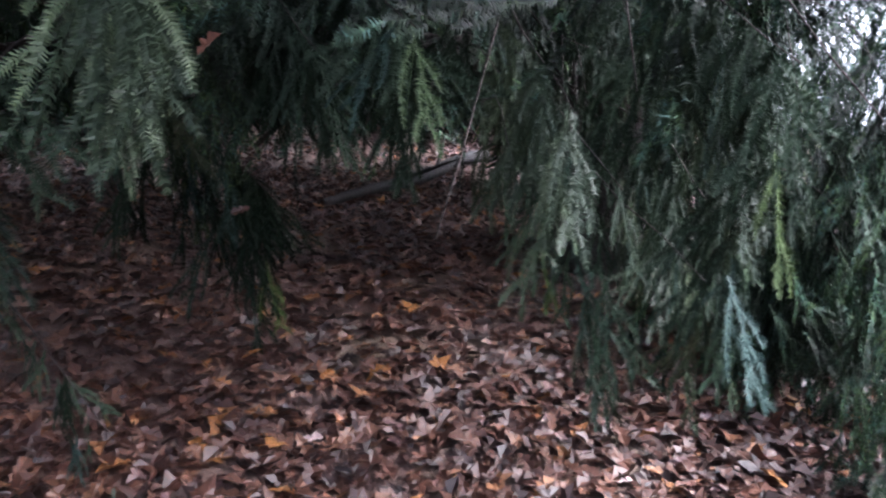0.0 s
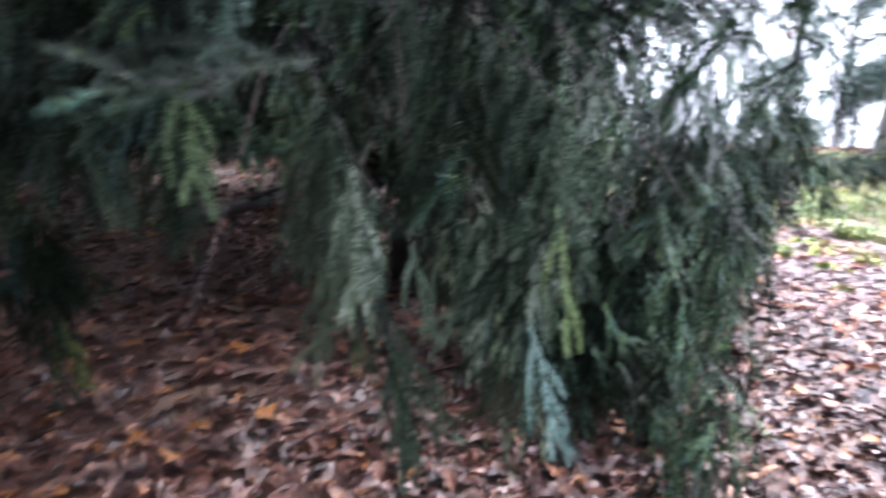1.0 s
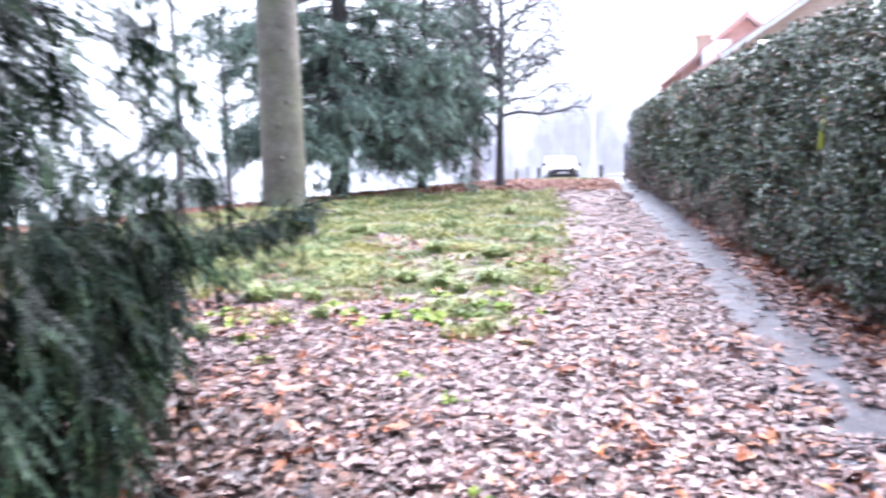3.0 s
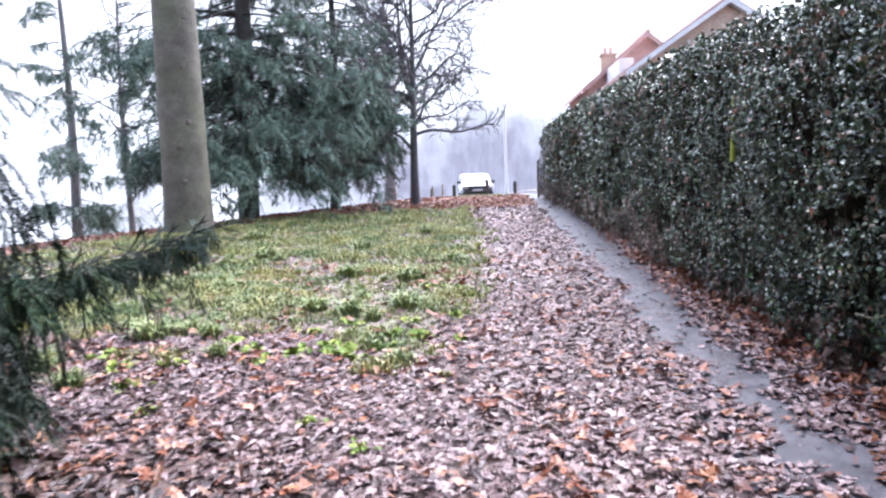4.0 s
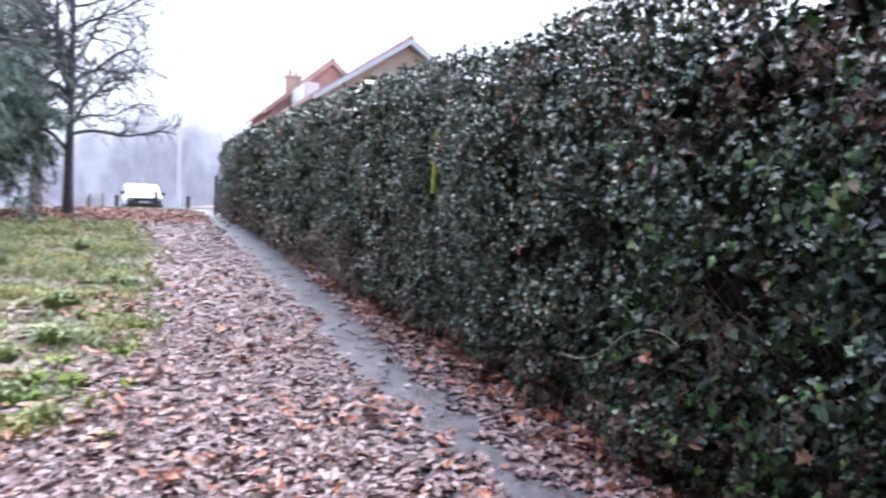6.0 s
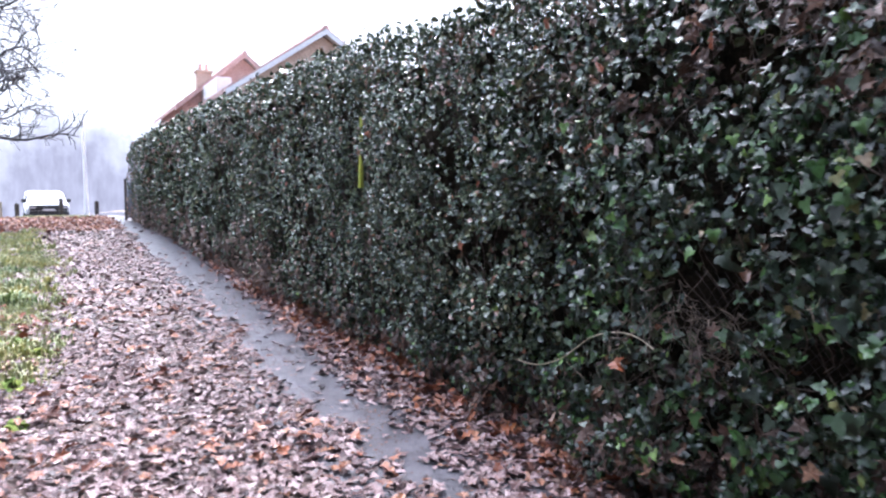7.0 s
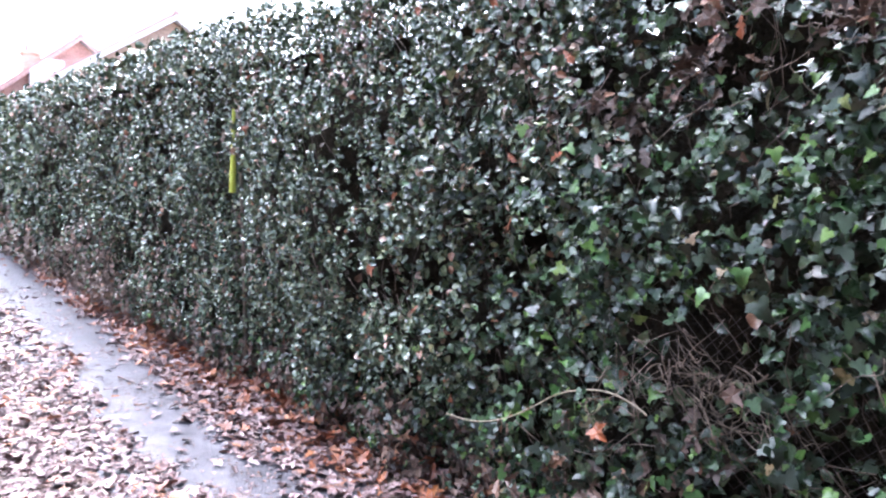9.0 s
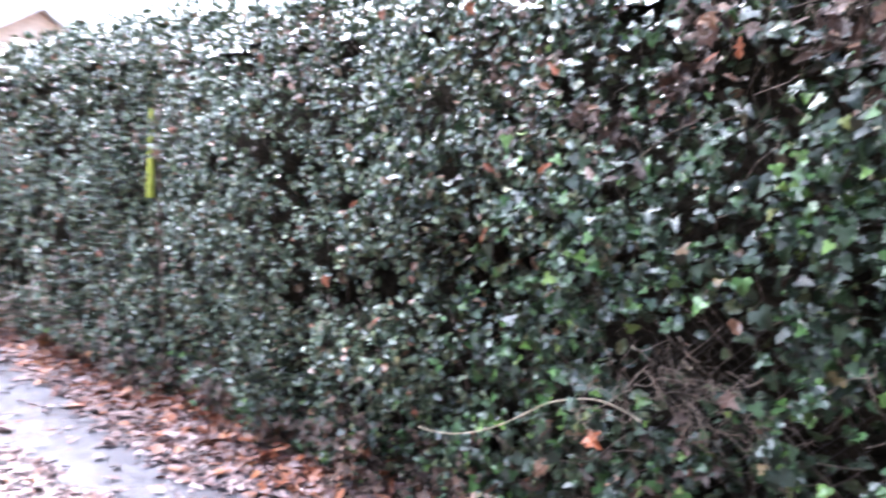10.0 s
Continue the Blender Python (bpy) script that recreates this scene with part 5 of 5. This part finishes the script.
py_, pz_ = np.convolve(np.pad(py_, 2, "edge"), k5, "valid"), np.convolve(np.pad(pz_, 2, "edge"), k5, "valid")
s = Soup()
s.tube(np.column_stack([0 * u + HX - 0.18 + 0.02 * np.sin(u), py_, pz_]), 0.0028, 6)
put("vine", s.mesh("vine", m_vine, True), hedge, "long pale bowed vine stem")

# Brown leaves caught in the hedge.
for k in range(30):
    if k < 12:
        y, z = ((4.7, 0.66), (3.79, 0.51), (5.25, 1.42), (6.2, 2.2), (5.1, 2.25), (3.91, 0.68), (4.6, 2.2), (5.6, 2.3), (4.2, 1.93), (3.53, 1.92), (3.62, 1.9), (3.52, 0.88))[k]
    else:
        y, z = rng.uniform(3, 11), rng.uniform(0.1, 2.5)
    one = Soup()
    v, f = DEADS[k % 7]
    nrm = np.array([[-1.0, rng.normal(0, 0.5), rng.normal(0.3, 0.5)]])
    one.many(v, f, frames(np.array([[0.1, rng.normal(), -0.7]]), nrm) * rng.uniform(0.05, 0.085), np.zeros((1, 3)))
    ob = put("caught_leaf", one.mesh("caught_leaf", m_withered if k in (0, 1, 11) else m_rust), hedge, "curled dull brown leaf caught in the hedge" if k in (0, 1, 11) else "curled orange-brown leaf caught in the hedge")
    ob.location = (float(hedge_face(y, z)) - 0.05, y, z)

# Old chain-link netting that the hedge has swallowed, seen through the bare patch.
fence = thing("wire_fence", 2.86, 0, 0, 0, "rusty chain-link netting showing in a bare patch of hedge", "fence")
for sgn in (1, -1):
    for k in range(30):
        # each wire runs slantwise across a stretch of netting
        y0 = 2.7 + 0.055 * k
        lo, hi = max(0.45, 0.45 + (3.2 - y0 if sgn > 0 else y0 - 3.95)), min(1.05, 0.45 + (3.95 - y0 if sgn > 0 else y0 - 3.2))
        if hi - lo < 0.08:
            continue
        wz = np.linspace(lo, hi, 10)
        net = Soup()
        net.tube(np.column_stack([0.004 * np.sin(wz * 60 + k), y0 + sgn * (wz - 0.45), wz]), 0.0014, 4)
        put("wire", net.mesh("wire", m_wire, True), fence)

# A split yellow-green stake leaning in the hedge.
stake = thing("stake", 2.7, 7.47, 0, 0, "thin yellow-green garden stake leaning in the hedge", "stake")
part("pole", rod((0.06, 0.02, 0.0), (-0.03, 0, 1.98), 0.014, 0.012, 8), m_twig, stake)
part("split_end", rod((-0.075, 0.0, 1.4), (-0.06, 0.03, 2.0), 0.024, 0.011, 8), m_stake, stake, "bright yellow-green strip")

# ---- the big smooth trunk ----
def trunk_pts(h, bend, seed, n=14):
    t = np.linspace(0, 1, n)
    return t, np.column_stack([bend * t ** 2 + 0.05 * np.sin(5 * t + seed), 0.06 * np.sin(4 * t + 2 * seed), -0.15 + h * t])


big = thing("tree", -7.6, 18.7, 0, 0, "tall straight tree with a thick smooth grey-tan trunk", "tree")
t, pts = trunk_pts(19, 0.3, 1.0, 26)
s = Soup()
s.tube(pts, 0.605 * (1 - 0.4 * t) + 0.06 * np.exp(-t * 40) + 0.005 * np.sin(t * 90), 20)
put("trunk", s.mesh("trunk", m_trunk, True), big)
for k in range(9):
    zc, a = rng.uniform(0.8, 7.5), rng.uniform(-2.6, -0.6)
    r = float(np.interp(zc, pts[:, 2], 0.605 * (1 - 0.4 * t)))
    s = Soup()
    p = np.array([np.interp(zc, pts[:, 2], pts[:, 0]) + r * 0.93 * math.cos(a), r * 0.93 * math.sin(a), zc])
    d = np.array([math.cos(a), math.sin(a), 0.1])
    s.tube([p, p + d * 0.035, p + d * 0.042], [0.085, 0.055, 0.02], 10)
    put("knot", s.mesh("knot", m_knot, True), big)
for k in range(12):
    zc, a = rng.uniform(11, 17.5), k * 2.4
    u = np.linspace(0, 1, 7)
    ln = rng.uniform(2.5, 4.5)
    s = Soup()
    s.tube(np.column_stack([0.25 + np.cos(a) * ln * u, np.sin(a) * ln * u, zc + 1.4 * u - 0.5 * u ** 2]), 0.11 * (1 - 0.85 * u) + 0.01, 7)
    put("limb", s.mesh("limb", m_trunk, True), big)


# ---- spruces ----
def spruce(x, y, height, spread, low, seed, label, count=95, bark=None):
    """A ragged conifer: boughs at random heights, side twigs, and hanging feathery shoots."""
    r = np.random.default_rng(seed)
    base = float(ground_z(x, y))
    ob = thing("spruce", x, y, base, 0, label, "tree")
    s = Soup()
    t = np.linspace(0, 1, 12)
    s.tube(np.column_stack([0.25 * np.sin(3 * t), 0 * t, -0.3 + height * t]), 0.016 * height * (1 - 0.92 * t) + 0.02, 9)
    put("trunk", s.mesh("trunk", bark or m_wetbark, True), ob)
    wood, leaf = Soup(), Soup()
    locs, dirs, nrms, sizes = [], [], [], []
    for i in range(count):
        z0 = low + (height - low) * r.random() ** 1.5
        u = (z0 - low) / (height - low)
        ln = spread * (1 - u) ** 0.7 * (0.8 + 0.2 * min(1.0, u * 6)) * r.uniform(0.35, 1.12) + 0.3
        a = r.uniform(0, 6.283)
        w = np.linspace(0, 1, 8)
        rise = r.normal(0.02, 0.16)
        ang = a + r.normal(0, 0.25) * w
        pts = np.column_stack([np.cos(ang) * ln * w, np.sin(ang) * ln * w, z0 + ln * (rise * w - r.uniform(0.1, 0.35) * w ** 2) + 0.06 * r.normal(0, 1, 8) * w])
        wood.tube(pts, 0.035 * (1 - 0.85 * w) + 0.005, 4)
        runs = [(pts, int(8 + ln * 8))]
        for j in range(int(2 + ln * 2.2)):
            q = r.uniform(0.25, 1.0)
            p = np.array([np.interp(q, w, pts[:, k]) for k in range(3)])
            b = a + r.choice([-1, 1]) * r.uniform(0.4, 1.2)
            l2 = ln * r.uniform(0.18, 0.4)
            tw = p + np.column_stack([np.cos(b) * l2 * w, np.sin(b) * l2 * w, l2 * (r.normal(0.05, 0.2) * w - r.uniform(0.2, 0.7) * w ** 2)])
            wood.tube(tw, 0.012 * (1 - 0.8 * w) + 0.003, 3)
            runs.append((tw, int(4 + l2 * 11)))
        for line, n in runs:
            q = r.uniform(0.1, 1.0, n)
            locs.append(np.column_stack([np.interp(q, w, line[:, k]) for k in range(3)]) + r.normal(0, 0.06, (n, 3)))
            out = line[-1] - line[0]
            out = out / (np.linalg.norm(out) + 1e-9)
            dirs.append(out * r.uniform(0.0, 1.0, n)[:, None] + r.normal(0, 0.5, (n, 3)) + np.array([0, 0, -1.0]) * r.uniform(0.1, 1.3, n)[:, None])
            nrms.append(r.normal(0, 0.6, (n, 3)) + np.array([math.cos(a), math.sin(a), 0.7]))
            sizes.append(r.uniform(0.22, 0.62, n) * (0.7 + 0.3 * (1 - u)))
    locs, dirs, nrms, sizes = np.concatenate(locs), np.concatenate(dirs), np.concatenate(nrms), np.concatenate(sizes)
    # ragged: whole shoots are missing, so that the sky shows through
    gap = 0.65 * patch(locs[:, 0] * 0.5 + locs[:, 1] * 0.3, locs[:, 2], 0.6, seed) + 0.35 * patch(locs[:, 0], locs[:, 2], 0.3, seed + 1)
    keep = (gap > 0.47) | (r.random(len(gap)) < 0.14)
    locs, dirs, nrms, sizes = locs[keep], dirs[keep], nrms[keep], sizes[keep]
    m = frames(dirs, nrms) * sizes[:, None, None]
    for k, (v, f) in enumerate(TASSELS):
        leaf.many(v, f, m[k::3], locs[k::3])
    put("branchwork", wood.mesh("branchwork", bark or m_wetbark, True), ob, kind="stuff")
    put("foliage", leaf.mesh("foliage", m_spruce), ob, kind="stuff")
    return ob


spruce(-8.0, 24.6, 22, 5.4, 2.1, 3, "large dark spruce with drooping boughs at the lawn's edge", 290)
spruce(-5.9, 28.6, 13, 3.4, 1.7, 5, "smaller dark spruce with ragged drooping boughs", 140)


# ---- bare trees ----
def bare(x, y, height, girth, seed, label, first=0.22, spread=0.42, material=None, depth=4, keep=1.0, leader=None, arms=()):
    r = np.random.default_rng(seed)
    mat = material or m_greybark
    ob = thing("bare_tree", x, y, float(ground_z(x, y)), 0, label, "tree")
    stem = Soup()
    t, pts = trunk_pts(height * 0.92, r.normal(0, 0.02) * height, seed, 16)
    radii = girth * (1 - 0.9 * t) + girth * 0.35 * np.exp(-t * 20) + 0.008
    stem.tube(pts, radii, 10)
    put("trunk", stem.mesh("trunk", mat, True), ob)

    def grow(soup, p, d, ln, rad, level):
        n = 6
        q = [np.array(p)]
        dd = d / np.linalg.norm(d)
        for i in range(n):
            dd = dd + r.normal(0, 0.2, 3) + np.array([0, 0, 0.02 if level > 1 else 0.1 - 0.035 * i])
            dd /= np.linalg.norm(dd)
            q.append(q[-1] + dd * ln / n)
        q = np.array(q)
        w = np.linspace(0, 1, n + 1)
        soup.tube(q, rad * (1 - 0.72 * w) + 0.006, 5 if level < 2 else 3)
        if level >= depth:
            return
        for i in range(9 if level == 1 else 4):
            if r.random() > keep:
                continue
            u = r.uniform(0.25, 1.0)
            pp = np.array([np.interp(u, w, q[:, k]) for k in range(3)])
            side = np.cross(dd, r.normal(0, 1, 3))
            side /= np.linalg.norm(side) + 1e-9
            grow(soup, pp, dd * 0.75 + side * r.uniform(0.5, 1.0) + np.array([0, 0, 0.08]), ln * r.uniform(0.35, 0.6), rad * 0.6 * (1.1 - 0.5 * u), level + 1)

    if leader:
        # a second stem forks off low and climbs beside the first
        zf, side = leader
        k = np.linspace(0, 1, 10)
        p0 = np.array([np.interp(zf, pts[:, 2], pts[:, c]) for c in range(3)])
        line = p0 + np.column_stack([side * (1 - np.exp(-4 * k)), 0.2 * k, (height * 0.8 - zf) * k])
        s = Soup()
        s.tube(line, girth * 0.55 * (1 - 0.9 * k) + 0.006, 8)
        for j in range(9):
            q = 0.2 + 0.08 * j
            p = np.array([np.interp(q, k, line[:, c]) for c in range(3)])
            a = math.pi * (side < 0) + r.normal(0, 1.0)
            grow(s, p, np.array([math.cos(a), math.sin(a), 0.6]), height * spread * 0.5 * r.uniform(0.6, 1.1), girth * 0.2, 2)
        put("limb", s.mesh("limb", mat, True), ob)
    for root, end, rise, rad in arms:
        # low limbs that arch out sideways and droop at their ends
        k = np.linspace(0, 1, 10)
        p0 = np.array([np.interp(root, pts[:, 2], pts[:, c]) for c in range(3)])
        line = p0 + np.column_stack([end * k, 0.25 * np.sin(4 * k), rise * k + 0.12 * np.sin(9 * k) - 0.3 * k ** 3 * (end > 0)])
        s = Soup()
        s.tube(line, rad * (1 - 0.85 * k) + 0.006, 7)
        for j in range(14):
            q = 0.3 + 0.05 * j
            p = np.array([np.interp(q, k, line[:, c]) for c in range(3)])
            grow(s, p, np.array([0.8 * np.sign(end), r.normal(0, 0.6), r.normal(0.25, 0.5)]), r.uniform(0.5, 1.3), rad * 0.35, 3)
        put("limb", s.mesh("limb", mat, True), ob)
    for i in range(30):
        u = first + (0.97 - first) * i / 30
        p = np.array([np.interp(u, t, pts[:, k]) for k in range(3)])
        a = i * 2.4 + r.normal(0, 0.3)
        ln = height * spread * min(1.05 - 0.75 * u, 0.45 + 2.0 * (u - first)) * r.uniform(0.7, 1.1)
        rise = r.uniform(0.15, 0.55) + 0.5 * u
        s = Soup()
        grow(s, p, np.array([math.cos(a), math.sin(a), rise]), ln, girth * 0.42 * (1.1 - 0.7 * u), 2 if depth < 4 else 1)
        put("limb", s.mesh("limb", mat, True), ob)
    return ob


bare(-2.85, 30.4, 12.5, 0.18, 11, "leafless tree with dark trunk and spreading bare twigs", 0.3, 0.5, leader=(4.3, -0.55), arms=((2.2, -2.3, 2.4, 0.075), (2.9, 3.6, 0.5, 0.07), (3.3, 2.6, 1.1, 0.05), (4.2, -2.2, 1.6, 0.05)))
bare(-5.0, 38.0, 13.5, 0.3, 12, "stout leafless tree standing behind another", 0.3, 0.3, m_mistbark, 3)
bare(-15.0, 30.0, 13.5, 0.15, 14, "leafless tree below the brow, its bark paled to look misty", 0.35, 0.26, m_mistbark, 3, 0.5)
spruce(-17.5, 30.0, 15, 2.6, 2.4, 21, "thin ragged conifer below the brow", 40, m_mistbark)

# ---- the hedge's end: a gate post and panel ----
gate = thing("gate", 2.45, 34.3, 0, 0, "narrow blue-grey gate at the end of the hedge", "gate")
for x0, h in ((-0.06, 1.75), (0.62, 1.75)):
    part("post", box(x0, -0.05, -0.1, x0 + 0.1, 0.05, h, 0.01), m_post, gate)
for k in range(5):
    part("slat", box(0.06 + k * 0.11, -0.02, 0.12, 0.155 + k * 0.11, 0.02, 1.62, 0.006), m_gate, gate)
for z in (0.35, 1.3):
    part("rail", box(0.04, 0.02, z, 0.62, 0.055, z + 0.09, 0.006), m_gate, gate)


# ---- bollards, lamp column ----
def bollard(x, y, h, r):
    ob = thing("bollard", x, y, float(ground_z(x, y)), 0, "short dark timber bollard beside the road", "bollard", "bollards along the road")
    part("post", rod((0, 0, -0.2), (0, 0, h - 0.06), r, r, 14), m_post, ob)
    part("cap", rod((0, 0, h - 0.06), (0, 0, h), r, r * 0.6, 14), m_post, ob)


for x, y, h in ((1.65, 45.0, 0.8), (-0.05, 44.6, 0.95), (-2.05, 44.4, 0.75), (-3.4, 44.4, 0.75)):
    bollard(x, y, h, 0.11)
for x, y in ((-3.3, 43.5), (-2.7, 43.6), (-4.1, 43.5)):
    ob = thing("fence_post", x, y, float(ground_z(x, y)), 0, "weathered pale wooden post near the road", "post", "posts along the verge")
    part("post", box(-0.05, -0.05, -0.2, 0.05, 0.05, 0.85, 0.01), m_vine, ob)
lamp = thing("street_lamp", 1.2, 47.5, float(ground_z(1.2, 47.5)), 0, "slim white street lamp column in the mist", "street lamp")
part("column", rod((0, 0, -0.2), (0, 0, 1.2), 0.12, 0.12, 14), m_lamp, lamp)
part("upper_column", rod((0, 0, 1.2), (-0.05, 0, 5.6), 0.1, 0.08, 14), m_lamp, lamp)
part("arm", rod((-0.05, 0, 5.55), (-0.05, 1.0, 5.75), 0.035, 0.03, 10), m_white, lamp)
part("lantern", box(-0.17, 0.9, 5.68, 0.07, 1.45, 5.82, 0.03), m_steel, lamp)


# ---- the parked van ----
def van(x, y, rz):
    ob = thing("van", x, y, float(ground_z(x, y)) + 0.02, rz, "small white van parked facing the lawn", "van")
    # side outline in length (along y, front at -2.1) and height, swept across the width
    side = [(-2.1, 0.35), (-2.14, 0.72), (-1.95, 0.95), (-1.25, 1.08), (-0.6, 1.62), (-0.2, 1.75), (1.9, 1.78), (2.1, 1.6), (2.15, 0.4), (1.9, 0.3), (-1.9, 0.28)]
    bm = prism(side, -0.88, 0.88, 0.06)
    for v in bm.verts:
        px, py, pz = v.co
        squeeze = 1.0 - 0.14 * max(0.0, (pz - 0.95) / 0.85)
        v.co = Vector((py * squeeze, px, pz))
    part("body", bm, m_white, ob)
    ob.scale = (1.2, 1.1, 0.92)
    glass = bmesh.new()
    w = [glass.verts.new(c) for c in ((-0.76, -1.24, 1.13), (0.76, -1.24, 1.13), (0.69, -0.66, 1.6), (-0.69, -0.66, 1.6))]
    face = glass.faces.new(w)
    bmesh.ops.solidify(glass, geom=[face], thickness=0.02)
    part("windscreen", glass, m_screen, ob, "sloping windscreen, coloured white to stand for glare")
    part("front_panel", box(-0.84, -2.17, 0.5, 0.84, -2.0, 0.9, 0.05), m_black, ob, "dark front panel")
    part("bumper", box(-0.86, -2.2, 0.26, 0.86, -1.95, 0.52, 0.05), m_black, ob, "black plastic bumper")
    part("grille", box(-0.5, -2.2, 0.72, 0.5, -2.13, 0.84, 0.02), m_black, ob)
    part("number_plate", box(-0.26, -2.235, 0.56, 0.26, -2.2, 0.67, 0.005), m_white, ob)
    for sx in (-1, 1):
        hl = box(-0.17 + sx * 0.66, -2.2, 0.66, 0.17 + sx * 0.66, -1.96, 0.86, 0.04)
        part("headlight", hl, m_steel, ob)
        mirror = part("mirror", box(sx * 0.98 - 0.1, -1.0, 1.05, sx * 0.98 + 0.1, -0.88, 1.28, 0.03), m_black, ob)
        part("mirror_arm", box(min(sx * 0.8, sx * 0.9), -0.96, 1.1, max(sx * 0.8, sx * 0.9), -0.91, 1.16), m_black, ob)
        part("side_window", box(sx * 0.835 - 0.012, -0.75, 1.12, sx * 0.835 + 0.012, 0.15, 1.5, 0.01), m_glass, ob)
        for wy in (-1.35, 1.35):
            tyre = part("wheel", rod((sx * 0.68, wy, 0.31), (sx * 0.9, wy, 0.31), 0.32, 0.32, 22), m_rubber, ob)
            part("rim", rod((sx * 0.9, wy, 0.31), (sx * 0.915, wy, 0.31), 0.19, 0.17, 16), m_steel, tyre)
    return ob


van(-0.98, 51.5, 6)


# ---- the houses behind the hedge ----
def house(x, y, rz, half, depth, eave, ridge, name_label, wall_mat, chim=None, edge=None):
    """A gabled house: gable towards -y, ridge along y."""
    ob = thing("house", x, y, 0, rz, name_label, "house")
    part("wall", prism([(-half, 0), (half, 0), (half, eave), (0, ridge - 0.12), (-half, eave)], 0, depth), wall_mat, ob)
    slope = (ridge - eave) / half
    over = 0.35
    for sx in (-1, 1):
        lo = (sx * (half + over), eave - slope * over)
        out = [lo, (0, ridge), (0, ridge + 0.13), (lo[0], lo[1] + 0.13)]
        roof = part("roof", prism(out if sx < 0 else out[::-1], -over, depth + over), m_tile, ob)
        # courses of tiles, each a lapped strip
        n = 22
        for k in range(n):
            u0, u1 = k / n, (k + 1) / n
            xa, xb = lo[0] * (1 - u0), lo[0] * (1 - u1)
            za, zb = lo[1] + (ridge - lo[1]) * u0 + 0.135, lo[1] + (ridge - lo[1]) * u1 + 0.135
            tile = [(xa, za), (xb, zb), (xb, zb + 0.012), (xa, za + 0.035)]
            part("tile_course", prism(tile if sx < 0 else tile[::-1], -over - 0.02, depth + over), m_tile, roof)
        barge = [(lo[0], lo[1] - 0.1), (0, ridge - 0.1), (0, ridge + 0.1), (lo[0], lo[1] + 0.1)]
        part("bargeboard", prism(barge if sx < 0 else barge[::-1], -over - 0.06, -over - 0.02), edge or m_white, ob, "" if edge else "white bargeboard")
        part("soffit", prism([(lo[0], lo[1] - 0.06), (0, ridge - 0.06), (0, ridge - 0.02), (lo[0], lo[1] - 0.02)][::sx or 1], -over, -0.002), m_white, ob)
    part("ridge_tiles", rod((0, -over, ridge + 0.12), (0, depth + over, ridge + 0.12), 0.12, 0.12, 10), m_tile, ob)
    for wx in (-half * 0.45, half * 0.45):
        for wz in (1.0, 3.4):
            win = part("window", box(wx - 0.6, -0.06, wz, wx + 0.6, 0.02, wz + 1.2, 0.015), m_white, ob)
            for px in (-0.28, 0.28):
                part("pane", box(wx + px - 0.25, -0.075, wz + 0.07, wx + px + 0.25, -0.058, wz + 1.13), m_glass, win)
    part("pipe", rod((-half * 0.42, -0.09, 0), (-half * 0.42, -0.09, eave + 0.9), 0.05, 0.05, 10), m_white, ob, "white downpipe")
    if chim:
        cx, cy, top = chim
        stack = part("chimney", box(cx - 0.35, cy - 0.35, eave - 0.5, cx + 0.35, cy + 0.35, top, 0.02), m_brick, ob)
        part("crown", box(cx - 0.42, cy - 0.42, top, cx + 0.42, cy + 0.42, top + 0.12, 0.02), m_brick, stack)
        for dx in (-0.15, 0.15):
            part("pot", rod((cx + dx, cy, top + 0.12), (cx + dx, cy, top + 0.45), 0.1, 0.08, 10), m_tile, stack)
    return ob


house(8.95, 28.0, 0, 3.3, 8.0, 4.95, 7.15, "pale buff brick house with white bargeboards on its gable", m_buff)
far_house = house(8.15, 38.0, 0, 2.9, 9.0, 5.4, 7.8, "house with red tile-hung gable, tiled roof and brick chimney", m_tile, (-1.75, 1.0, 7.0), m_tile)
part("dormer", box(-2.0, -3.9, 4.6, -1.35, 0.1, 6.2, 0.04), m_white, far_house, "white boarded dormer")
part("aerial", rod((0, 3, 7.7), (0, 3, 9.9), 0.02, 0.02, 6), m_steel, far_house)
part("aerial_bar", rod((-0.3, 3, 9.8), (0.3, 3, 9.9), 0.012, 0.012, 6), m_steel, far_house)
